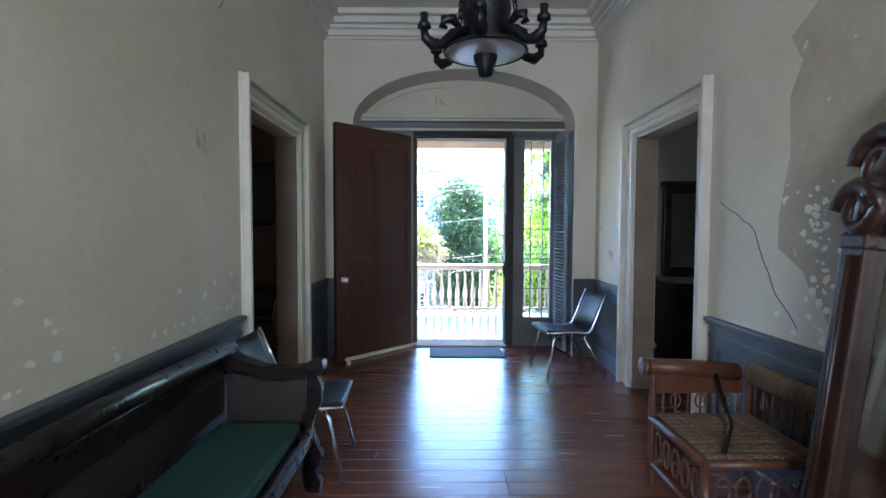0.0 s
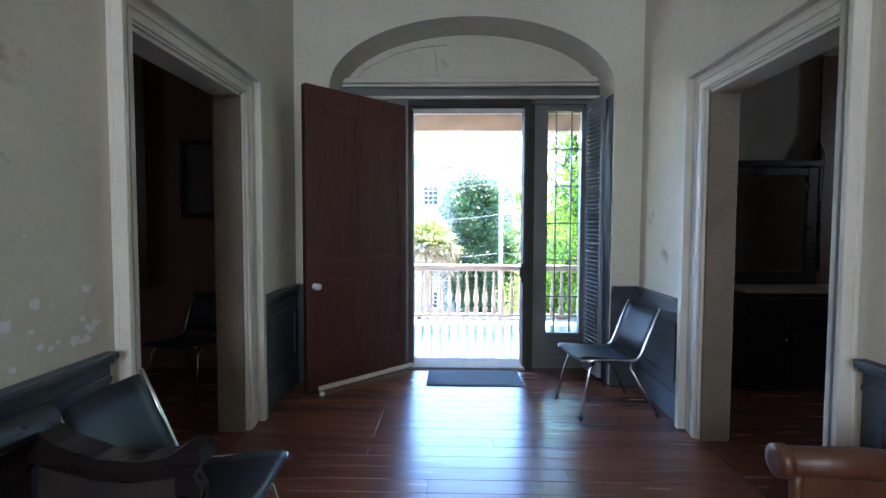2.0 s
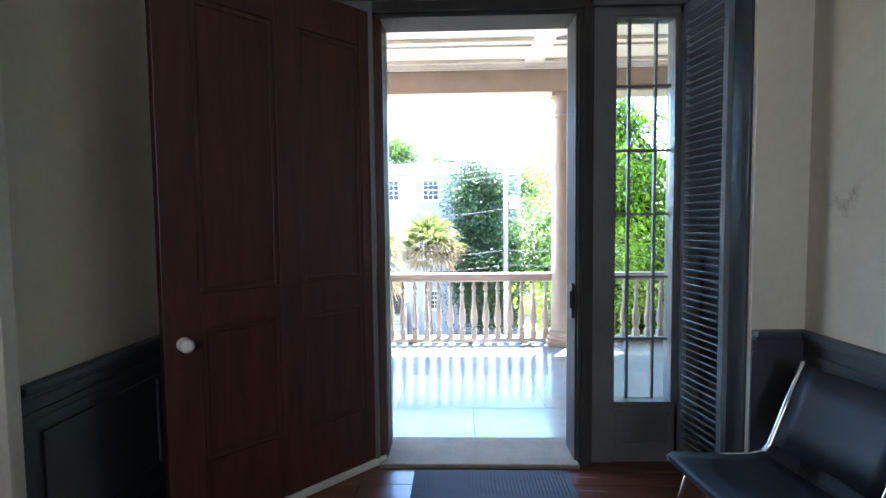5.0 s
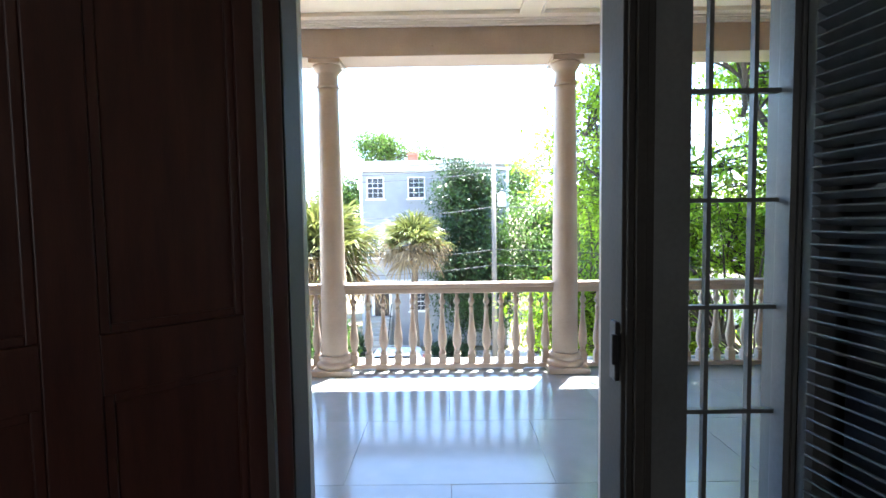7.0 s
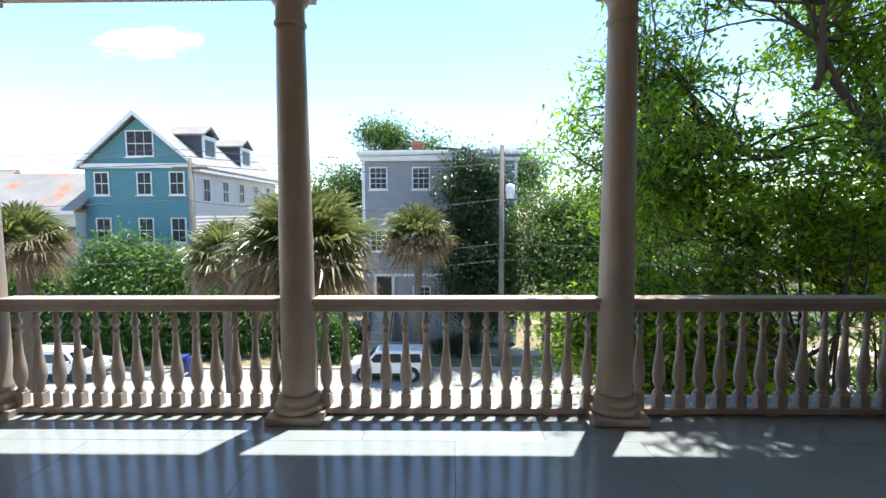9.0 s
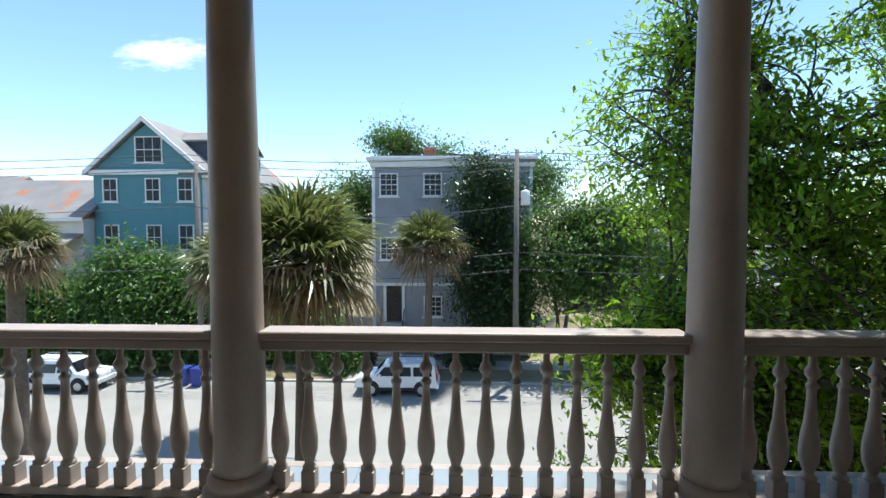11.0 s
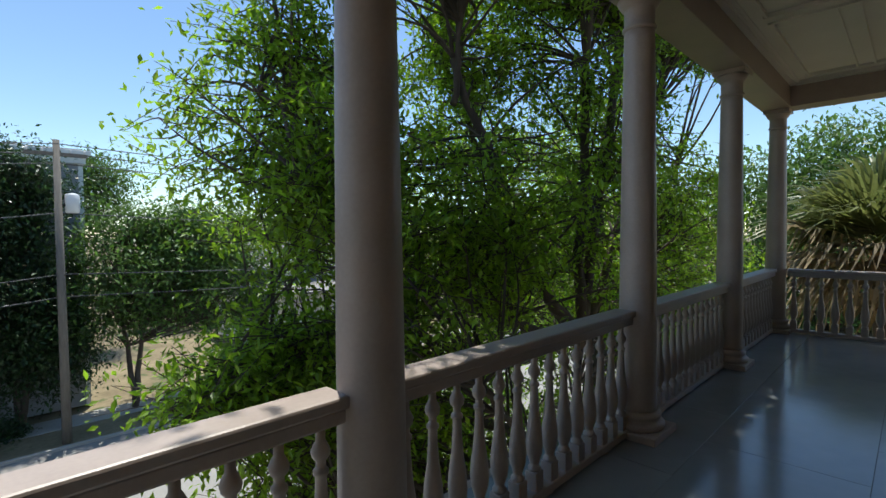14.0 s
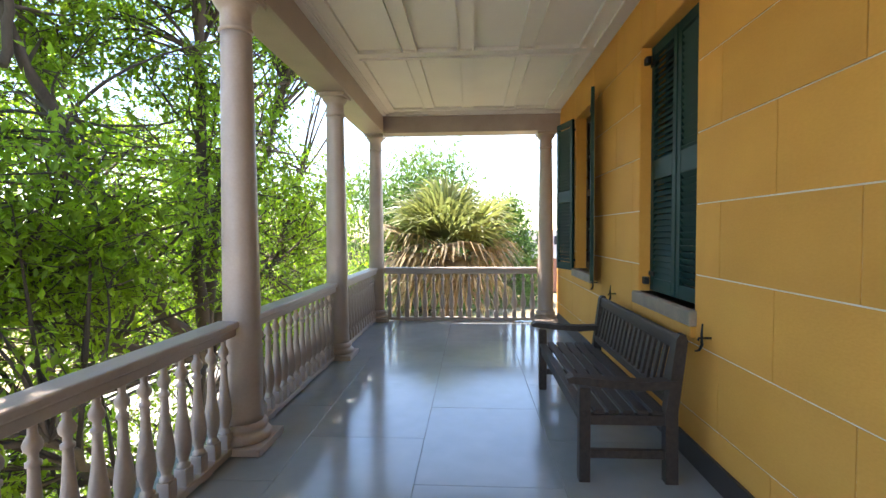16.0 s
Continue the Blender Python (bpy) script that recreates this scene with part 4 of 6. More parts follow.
structure("porch_floor_base", boxes((X_FAR, X_END + 0.35, WALL_Y - 0.1, 9.62, PZ - 0.2, PZ - 0.006)), DARK_JOINT)
structure("porch_floor_edge_trim", boxes((X_FAR, X_END + 0.42, 9.62, 9.68, PZ - 0.35, PZ)), PORCH_PAINT)
structure("porch_ceiling", boxes((X_FAR, X_END + 0.2, WALL_Y, 9.48, C_Z, C_Z + 0.12)), PORCH_CEIL)
bm = bmesh.new()
strips_y = [6.49, 7.105, 7.735, 8.325, 8.95]
for k in range(-4, 5):
    x = COL_X[3] + BAY * k - 0.40
    if X_FAR < x < X_END:
        add_box(bm, x - 0.09, x + 0.09, 6.4, 9.04, C_Z - 0.014, C_Z + 0.01)
        for yy in strips_y:
            if x + BAY - 0.09 < X_END:
                add_box(bm, x + 0.09, x + BAY - 0.09, yy - 0.07, yy + 0.07, C_Z - 0.014, C_Z + 0.01)
                for s in (-0.085, 0.07):
                    add_box(bm, x + 0.09, x + BAY - 0.09, yy + s, yy + s + 0.02, C_Z - 0.036, C_Z + 0.01)
        for s in (-0.105, 0.09):
            add_box(bm, x + s, x + s + 0.02, 6.5, 8.9, C_Z - 0.038, C_Z + 0.01)
structure("porch_ceiling_moulding_trim", bm, PORCH_CEIL)
structure("porch_beam", boxes((X_FAR, X_END + 0.17, 9.10, 9.44, B_Z, C_Z), (X_END - 0.17, X_END + 0.17, WALL_Y, 9.10, B_Z, C_Z), bevel=0.006), PORCH_PAINT)
structure("porch_beam_moulding_trim", boxes((X_FAR, X_END - 0.2, 9.04, 9.10, C_Z - 0.05, C_Z), (X_FAR, X_END - 0.2, 8.99, 9.04, C_Z - 0.025, C_Z), (X_END - 0.23, X_END - 0.17, WALL_Y, 9.04, C_Z - 0.05, C_Z), (X_FAR, X_END + 0.4, 9.44, 9.48, B_Z + 0.16, C_Z + 0.02), bevel=0.005), PORCH_CEIL)
structure("roof", boxes((X_FAR, X_END + 0.25, 6.3, 9.5, C_Z + 0.12, C_Z + 0.3), (-7.6, X_END + 0.1, -3.6, 6.25, 4.01, 4.2)), ROOF_GREY)


def column(x, y, half=False):
    c = thing("porch_column", "tall tapered painted wooden column on square plinth", "column", pose(x, y, PZ), "columns along the porch")
    part("plinth", boxes((-0.2, 0.2, -0.2, 0.2, 0, 0.055), bevel=0.008), PORCH_PAINT, c)
    part("base", lathe([(0.055, 0.178), (0.07, 0.184), (0.09, 0.184), (0.105, 0.172), (0.11, 0.153), (0.125, 0.148), (0.135, 0.158), (0.155, 0.160), (0.17, 0.148), (0.18, 0.136)], 32), PORCH_PAINT, c)
    H = B_Z - PZ
    rows = [(0.18, 0.131), (0.22, 0.127)] + [(0.22 + (H - 0.54) * f, 0.127 - 0.026 * f ** 1.6) for f in np.linspace(0.1, 1, 10)]
    part("shaft", lathe(rows + [(H - 0.26, 0.1)], 32), PORCH_PAINT, c)
    part("capital", lathe([(H - 0.26, 0.1), (H - 0.25, 0.113), (H - 0.235, 0.113), (H - 0.225, 0.101), (H - 0.12, 0.101), (H - 0.11, 0.109), (H - 0.09, 0.126), (H - 0.06, 0.143), (H - 0.045, 0.146)], 32), PORCH_PAINT, c)
    part("abacus", boxes((-0.15, 0.15, -0.15, 0.15, H - 0.045, H), bevel=0.006), PORCH_PAINT, c)
    return c


col0 = column(COL_X[0], COL_Y)
for x in COL_X[1:]:
    copy_thing(col0, pose(x, COL_Y, PZ))
copy_thing(col0, pose(X_END, WALL_Y + 0.2, PZ))

# turned balusters and rails, one balustrade to a bay
bal_bm = lathe([(z * 1.015, r) for z, r in ((0.15, 0.028), (0.16, 0.036), (0.175, 0.036), (0.185, 0.024), (0.20, 0.026), (0.25, 0.042), (0.30, 0.046), (0.36, 0.041), (0.45, 0.028), (0.55, 0.021), (0.60, 0.02), (0.605, 0.027), (0.62, 0.027), (0.627, 0.018), (0.65, 0.017), (0.665, 0.030), (0.685, 0.034), (0.705, 0.026), (0.72, 0.017), (0.775, 0.016))], 12)
add_box(bal_bm, -0.036, 0.036, -0.036, 0.036, 0.055, 0.16, 0.005)
BALUSTER = to_mesh("baluster", bal_bm, PORCH_PAINT)


def balustrade(m, length, n):
    b = thing("balustrade", "painted porch balustrade with turned balusters and moulded rail", "balustrade", m, "balustrades between the columns")
    part("top_rail", boxes((0, length, -0.075, 0.075, 0.838, 0.885), (0, length, -0.055, 0.055, 0.782, 0.838), bevel=0.01), PORCH_PAINT, b)
    part("bottom_rail", boxes((0, length, -0.05, 0.05, 0.015, 0.06), bevel=0.008), PORCH_PAINT, b)
    for k in range(n):
        piece("baluster", BALUSTER, b, (length * (k + 0.5) / n, 0, 0))
    for k in range(3):
        part("foot", boxes((length * (k + 0.5) / 3 - 0.05, length * (k + 0.5) / 3 + 0.05, -0.04, 0.04, 0, 0.016)), PORCH_PAINT, b)
    return b


b0 = balustrade(pose(COL_X[0] + 0.115, COL_Y + 0.035, PZ), BAY - 0.23, 14)
for x in COL_X[1:-1]:
    copy_thing(b0, pose(x + 0.115, COL_Y + 0.035, PZ))
balustrade(pose(X_END, WALL_Y + 0.34, PZ, 0, 0, 90), COL_Y - WALL_Y - 0.34 - 0.14, 17)

# street wall of the house
rects = [(X_FAR - 2, X_END + 0.1, -8.0, 6.0)]
for o in OPEN:
    rects = [r for q in rects for r in minus(q, o)]
house = structure("house_wall", boxes(*[(a, b, 6.11, WALL_Y - 0.006, c, d) for a, b, c, d in rects]), WHITE_JOINT)
structure("house_core_wall", boxes((X_FAR - 2, X_END + 0.1, -3.6, 6.0, -8.0, -0.31), (X_END - 0.2, X_END + 0.1, -3.6, 6.1, -0.3, 6.0)), OCHRE_BASE)
structure("baseboard", boxes((1.25, X_END - 0.05, WALL_Y, WALL_Y + 0.025, PZ, PZ + 0.15), (X_FAR, -0.28, WALL_Y, WALL_Y + 0.025, PZ, PZ + 0.15), bevel=0.006), BASE_DARK)
structure("window_reveal_trim", boxes(*[r for a, b, c, d in OPEN[:3] for r in ((a - 0.003, a + 0.003, 6.0, WALL_Y - 0.004, c, d), (b - 0.003, b + 0.003, 6.0, WALL_Y - 0.004, c, d), (a, b, 6.0, WALL_Y - 0.004, d - 0.003, d + 0.003))]), OCHRE_BASE)
for a, b, c, d in OPEN[:3]:
    structure("window_sill", boxes((a - 0.03, b + 0.03, 6.05, WALL_Y + 0.05, c - 0.10, c), bevel=0.012), STONE_SILL)
    structure("sill_base_trim", boxes((a - 0.03, b + 0.03, WALL_Y + 0.001, WALL_Y + 0.04, c - 0.17, c - 0.101), bevel=0.006), OCHRE_BASE)


def shutter(m, w, hgt, lean=0):
    s = thing("window_shutter", "dark green louvred wooden window shutter", "shutter", m, "green shutters on the street wall")
    part("frame", boxes((0, 0.06, -0.018, 0.018, 0, hgt), (w - 0.06, w, -0.018, 0.018, 0, hgt), (0.06, w - 0.06, -0.018, 0.018, 0, 0.10), (0.06, w - 0.06, -0.018, 0.018, hgt * 0.47 - 0.03, hgt * 0.47 + 0.13), (0.06, w - 0.06, -0.018, 0.018, hgt - 0.08, hgt), bevel=0.004), SHUTTER_GREEN, s)
    me = to_mesh("slat", boxes((0.061, w - 0.061, -0.026, 0.026, -0.004, 0.004)), SHUTTER_GREEN)
    z = 0.13
    while z < hgt - 0.1:
        if not hgt * 0.47 - 0.02 < z < hgt * 0.47 + 0.12:
            o = piece("slat", me, s, (0, 0, z))
            o.rotation_euler = (radians(57), 0, 0)
        z += 0.047
    for zz in (0.12, hgt - 0.16):
        part("hinge", boxes((-0.02, 0.1, -0.026, -0.016, zz, zz + 0.035), bevel=0.003), IRON, s)
    return s


HG = 1.99
shutter(pose(3.90, 6.17, 0.88, 0, 0, 0), 0.5, HG)
shutter(pose(4.89, 6.175, 0.88, 0, 0, 180), 0.48, HG)
shutter(pose(6.37, 6.31, 0.84, 0, 0, 167), 0.46, HG + 0.05)
shutter(pose(7.37, 6.31, 0.84, 0, 0, 16), 0.46, HG + 0.05)
shutter(pose(-3.84, 6.17, 0.88, 0, 0, 0), 0.545, HG)
shutter(pose(-2.76, 6.175, 0.88, 0, 0, 180), 0.53, HG)
for x, z in ((3.68, 0.74), (5.53, 0.76), (6.2, 0.8)):
    hk = thing("shutter_dog", "black wrought iron shutter hook on ochre wall", "hook", pose(x, WALL_Y, z))
    part("pin", tube([(0, -0.01, 0), (0, 0.07, 0), (0, 0.075, -0.015)], 0.007, 6), IRON, hk)
    part("catch", tube([(0, 0.05, 0.085), (0, 0.055, 0.02), (0, 0.052, -0.04), (0.015, 0.06, -0.075), (0.035, 0.075, -0.085)], [0.005, 0.008, 0.009, 0.008, 0.005], 6), IRON, hk)
for k in range(2):
    hb = thing("shutter_bracket", "black iron shutter pintle in window reveal", "bracket", pose(4.9, 6.235, (0.96, 2.76)[k]))
    part("block", boxes((-0.07, 0.0, -0.02, 0.02, -0.03, 0.03), bevel=0.006), IRON, hb)

# garden bench
bn = thing("garden_bench", "weathered dark wooden slatted bench beneath shuttered window", "bench", pose(3.60, 6.49, PZ))
BL = 1.70
for x in (0.0, BL - 0.065):
    part("front_leg", boxes((x, x + 0.065, 0.50, 0.565, 0, 0.56), bevel=0.006), TEAK, bn)
    p = part("back_leg", prism([(0.0, 0), (0.07, 0), (0.075, 0.42), (0.02, 0.85), (0.0, 0.875), (-0.03, 0.875), (-0.045, 0.84), (0.005, 0.42)], x, x + 0.065, "x"), TEAK, bn)
    part("arm", prism([(0.03, 0.565), (0.2, 0.55), (0.42, 0.565), (0.58, 0.585), (0.63, 0.59), (0.64, 0.615), (0.60, 0.63), (0.42, 0.612), (0.2, 0.60), (0.02, 0.61)], x - 0.012, x + 0.077, "x"), TEAK, bn)
    part("side_rail", boxes((x + 0.01, x + 0.055, 0.06, 0.50, 0.34, 0.40), bevel=0.004), TEAK, bn)
    part("stretcher", boxes((x + 0.015, x + 0.05, 0.06, 0.50, 0.14, 0.19), bevel=0.004), TEAK, bn)
part("front_rail", boxes((0.065, BL - 0.065, 0.515, 0.55, 0.33, 0.41), bevel=0.004), TEAK, bn)
part("back_rail", boxes((0.065, BL - 0.065, 0.03, 0.065, 0.33, 0.40), bevel=0.004), TEAK, bn)
for k in range(6):
    part("seat_slat", boxes((-0.005, BL + 0.005, 0.09 + k * 0.083, 0.09 + k * 0.083 + 0.062, 0.41, 0.433), bevel=0.006), TEAK, bn)
part("top_rail", boxes((0.065, BL - 0.065, -0.03, 0.012, 0.775, 0.865), bevel=0.012), TEAK, bn)
part("lower_back_rail", boxes((0.065, BL - 0.065, 0.03, 0.065, 0.46, 0.515), bevel=0.005), TEAK, bn)
bs_me = to_mesh("back_slat", prism([(0.035, 0.51), (0.055, 0.51), (0.0, 0.78), (-0.02, 0.78)], -0.022, 0.022, "x"), TEAK)
for k in range(17):
    piece("back_slat", bs_me, bn, (0.12 + k * (BL - 0.24) / 16, 0, 0))

# ---------- street and distance ----------
GZ = -8.0
structure("ground", boxes((-900, 900, -400, 1500, GZ - 0.5, GZ - 0.12)), GROUND)
structure("road", boxes((-200, 200, 19.5, 34.0, GZ - 0.3, GZ - 0.02)), ASPHALT)
structure("kerb_trim", boxes((-200, 200, 34.0, 34.2, GZ - 0.3, GZ + 0.1), (-200, 200, 19.3, 19.5, GZ - 0.3, GZ + 0.1), bevel=0.02), CONCRETE)
structure("verge", boxes((-200, 200, 34.2, 36.6, GZ - 0.3, GZ + 0.05)), GROUND)
structure("pavement", boxes((-200, 200, 36.6, 38.4, GZ - 0.3, GZ + 0.08), (-6.4, -3.9, 34.2, 36.6, GZ - 0.2, GZ + 0.075)), CONCRETE)
structure("near_pavement", boxes((-200, 200, 16.5, 19.3, GZ - 0.3, GZ + 0.08)), CONCRETE)


def far_window(parent, x, y, z, w, h, cols=3, rows=4, m=None):
    wd = part("window", boxes((x - w / 2 - 0.09, x - w / 2, y - 0.1, y + 0.02, z - 0.1, z + h + 0.09), (x + w / 2, x + w / 2 + 0.09, y - 0.1, y + 0.02, z - 0.1, z + h + 0.09), (x - w / 2, x + w / 2, y - 0.1, y + 0.02, z + h, z + h + 0.09), (x - w / 2 - 0.2, x + w / 2 + 0.2, y - 0.14, y + 0.02, z - 0.18, z - 0.1), (x - w / 2, x + w / 2, y - 0.1, y + 0.02, z - 0.1, z)), TRIM_WHITE, parent)
    part("pane", boxes((x - w / 2, x + w / 2, y - 0.055, y + 0.01, z, z + h)), WIN_DARK, wd)
    rws = [(x - w / 2 + w * k / cols - 0.014, x - w / 2 + w * k / cols + 0.014, y - 0.085, y - 0.056, z, z + h) for k in range(1, cols)]
    rws += [(x - w / 2, x + w / 2, y - 0.09, y - 0.056, z + h * k / rows - (0.03 if k * 2 == rows else 0.014), z + h * k / rows + (0.03 if k * 2 == rows else 0.014)) for k in range(1, rows)]
    part("muntin", boxes(*rws), TRIM_WHITE, wd)
    if m is not None:
        wd.matrix_basis = m
    return wd


def siding(parent, rect_list, y, material, pitch=0.28, name="siding_board"):
    """Lapped boards over a list of (x0, x1, z0, z1)."""
    bm = bmesh.new()
    for x0, x1, z0, z1 in rect_list:
        z = z0
        while z < z1:
            h = min(pitch, z1 - z)
            vs = [bm.verts.new(c) for c in ((x0, y - 0.045, z), (x1, y - 0.045, z), (x1, y - 0.008, z + h), (x0, y - 0.008, z + h))]
            bm.faces.new(vs)
            us = [bm.verts.new(c) for c in ((x0, y, z), (x1, y, z), (x1, y - 0.045, z), (x0, y - 0.045, z))]
            bm.faces.new(us)
            z += pitch
    o = part(name, bm, material, parent)
    return tagged(o, kind="stuff")


# grey house across the street
GY = 40.0
gh = thing("grey_house", "three storey pale grey weatherboard house with flat cornice", "house", pose(0, 0, 0))
gx0, gx1, gt = -5.83, 5.2, 5.6
part("wall", boxes((gx0, gx1, GY, GY + 11, GZ, gt)), GREY_SIDING, gh)
siding(gh, [(gx0, gx1, GZ + 3, gt - 0.5)], GY, GREY_SIDING, 0.24)
part("corner_board", boxes((gx0 - 0.03, gx0 + 0.18, GY - 0.06, GY, GZ, gt)), TRIM_WHITE, gh)
part("corner_board", boxes((gx1 - 0.18, gx1 + 0.03, GY - 0.06, GY, GZ, gt)), TRIM_WHITE, gh)
part("cornice", boxes((gx0 - 0.35, gx1 + 0.35, GY - 0.4, GY + 11.3, gt - 0.02, gt + 0.25), (gx0 - 0.15, gx1 + 0.15, GY - 0.2, GY + 11, gt - 0.45, gt - 0.02), bevel=0.03), TRIM_WHITE, gh)
part("roof", boxes((gx0, gx1, GY, GY + 11, gt + 0.25, gt + 0.35)), ROOF_GREY, gh)
part("chimney", boxes((-2.6, -1.8, GY + 5, GY + 5.8, gt, gt + 1.7), (-2.7, -1.7, GY + 4.9, GY + 5.9, gt + 1.4, gt + 1.55), bevel=0.03), BRICK_RED, gh)
for z in (3.23, -1.2, -5.2):
    for x in (-4.68, -1.63, 1.42):
        if not (z < -5 and x < -4):
            far_window(gh, x, GY, z, 1.12, 1.43 if z > -5 else 1.3, 3, 4)
part("string_course", boxes((gx0, gx1, GY - 0.1, GY, -3.1, -2.9)), TRIM_WHITE, gh)
part("entry_door", boxes((-4.9, -3.8, GY - 0.1, GY - 0.02, -5.6, -3.1)), BLACK_WOOD, gh)
part("door_surround", boxes((-5.1, -4.9, GY - 0.15, GY, -5.6, -2.9), (-3.8, -3.6, GY - 0.15, GY, -5.6, -2.9)), TRIM_WHITE, gh)
for k in range(11):
    part("step", boxes((-5.1, -3.6, GY - 3.4 + k * 0.28, GY - 0.1, GZ + k * 0.21, GZ + (k + 1) * 0.21)), CONCRETE, gh)
for x in (-5.15, -3.6):
    part("stair_rail", tube([(x, GY - 3.4, GZ + 1.0), (x, GY - 0.4, GZ + 3.3)], 0.04, 6), IRON, gh)

# blue gabled house with long side and dormers
BY = 42.0
bx0, bx1, be, bp = -27.45, -19.1, 5.25, 8.95
bh = thing("blue_house", "tall turquoise gabled house with white trim and dormers", "house", pose(0, 0, 0))
bmx = (bx0 + bx1) / 2
part("wall", prism([(bx0, GZ), (bx1, GZ), (bx1, be), (bmx, bp - 0.25), (bx0, be)], BY, BY + 0.3), BLUE_SIDING, bh)
siding(bh, [(bx0, bx1, GZ + 2, be - 0.3)], BY, BLUE_SIDING, 0.24)
gb = bmesh.new()
z = be
while z < bp - 0.7:
    f0, f1 = 1 - (z - be) / (bp - 0.25 - be), 1 - (z + 0.2 - be) / (bp - 0.25 - be)
    hw2 = (bx1 - bx0) / 2
    vs = [gb.verts.new(c) for c in ((bmx - hw2 * f0, BY - 0.045, z), (bmx + hw2 * f0, BY - 0.045, z), (bmx + hw2 * f1, BY - 0.008, z + 0.24), (bmx - hw2 * f1, BY - 0.008, z + 0.24))]
    gb.faces.new(vs)
    z += 0.24
tagged(part("gable_board", gb, BLUE_SIDING, bh), kind="stuff")
part("side_wall", boxes((bx0, bx1, BY + 0.3, BY + 17, GZ, be)), WHITE_SIDING, bh)
sb2 = siding(bh, [(0, 17, GZ + 3, be)], 0, WHITE_SIDING, 0.28, "side_board")
sb2.matrix_basis = pose(bx1, BY, 0, 0, 0, 90)
part("roof", prism([(bx0 - 0.5, be - 0.35), (bmx, bp), (bx1 + 0.5, be - 0.35), (bx1 + 0.5, be - 0.15), (bmx, bp + 0.2), (bx0 - 0.5, be - 0.15)], BY - 0.4, BY + 17.3), ROOF_GREY, bh)
part("barge_board", prism([(bx0 - 0.5, be - 0.4), (bmx, bp - 0.08), (bx1 + 0.5, be - 0.4), (bx1 + 0.5, be - 0.05), (bmx, bp + 0.3), (bx0 - 0.5, be - 0.05)], BY - 0.5, BY - 0.35), TRIM_WHITE, bh)
part("eaves_board", boxes((bx0 - 0.2, bx1 + 0.2, BY - 0.25, BY, be - 0.3, be + 0.05), (bx1, bx1 + 0.5, BY, BY + 17, be - 0.55, be - 0.3)), TRIM_WHITE, bh)
far_window(bh, bmx + 0.2, BY, 5.9, 1.95, 1.8, 3, 2)
for x in (-26.15, -22.85, -20.35):
    far_window(bh, x, BY, 3.0, 1.0, 1.6, 2, 2)
    far_window(bh, x, BY, -0.65, 1.0, 1.75, 2, 2)
for k in range(5):
    far_window(bh, 0, 0, 2.5, 1.0, 1.7, 2, 2, pose(bx1, BY + 1.8 + 3.2 * k, 0, 0, 0, 90))
for k in range(2):
    y = BY + 2.4 + 7.0 * k
    d = part("dormer", boxes((bmx + 1.2, bx1 - 0.5, y, y + 2.2, be + 0.2, 7.85)), DORMER_DARK, bh)
    part("dormer_roof", prism([(y - 0.25, 7.75), (y + 1.1, 8.5), (y + 2.45, 7.75), (y + 2.45, 7.9), (y + 1.1, 8.7), (y - 0.25, 7.9)], bmx + 1.0, bx1 - 0.2, "x"), ROOF_GREY, d)
    part("dormer_front", boxes((bx1 - 0.5, bx1 - 0.42, y, y + 2.2, be + 0.3, 7.85)), TRIM_WHITE, d)
    part("dormer_pane", boxes((bx1 - 0.43, bx1 - 0.40, y + 0.35, y + 1.85, be + 1.0, 7.5)), WIN_DARK, d)

# low neighbours
def low_house(x0, x1, y, eaves, ridge, wall, label):
    h = thing("low_house", label, "house", pose(0, 0, 0))
    part("wall", boxes((x0, x1, y, y + 8, GZ, eaves)), wall, h)
    part("roof", prism([(y - 0.5, eaves - 0.1), (y + 4, ridge), (y + 8.5, eaves - 0.1), (y + 8.5, eaves + 0.1), (y + 4, ridge + 0.25), (y - 0.5, eaves + 0.1)], x0 - 0.4, x1 + 0.4, "x"), ROOF_GREY, h)
    part("fascia", boxes((x0 - 0.4, x1 + 0.4, y - 0.6, y - 0.45, eaves - 0.15, eaves + 0.12)), TRIM_WHITE, h)
    part("porch_roof", prism([(y - 2.6, eaves - 2.2), (y, eaves - 1.2), (y, eaves - 1.05), (y - 2.6, eaves - 2.05)], x0, x1, "x"), ROOF_GREY, h)
    for k in range(4):
        part("porch_post", boxes((x0 + 0.2 + k * (x1 - x0 - 0.5) / 3, x0 + 0.35 + k * (x1 - x0 - 0.5) / 3, y - 2.4, y - 2.25, GZ, eaves - 2.1)), TRIM_WHITE, h)
    n = int((x1 - x0) / 2.6)
    for k in range(n):
        far_window(h, x0 + 1.4 + k * 2.6, y, eaves - 3.6 + 1.2, 0.9, 1.2, 2, 2)
    return h


low_house(-37.5, -27.6, 41, 1.6, 4.6, WHITE_SIDING, "low pale house with rusty metal roof")
low_house(-50, -38.5, 44, 2.0, 5.2, GREY_SIDING, "low grey house with pale metal roof")
low_house(17, 33, 46, -1.5, 1.8, WHITE_SIDING, "low white house half hidden by trees")
bb = thing("brick_block", "long low reddish brick building in the far distance", "building", pose(0, 0, 0))
part("wall", boxes((75, 78, -12, 14, GZ, -2.2)), BRICK_RED, bb)
part("upper_wall", boxes((80, 83, -14, 10, GZ, 1.6)), WHITE_SIDING, bb)
part("band", boxes((74.9, 75.1, -12, 14, -2.8, -2.0)), TRIM_WHITE, bb)
for k in range(7):
    part("window", boxes((79.92, 80.02, -10 + k * 2.8, -8.6 + k * 2.8, -0.8, 0.6)), WIN_DARK, bb)

# ---------- parked cars ----------


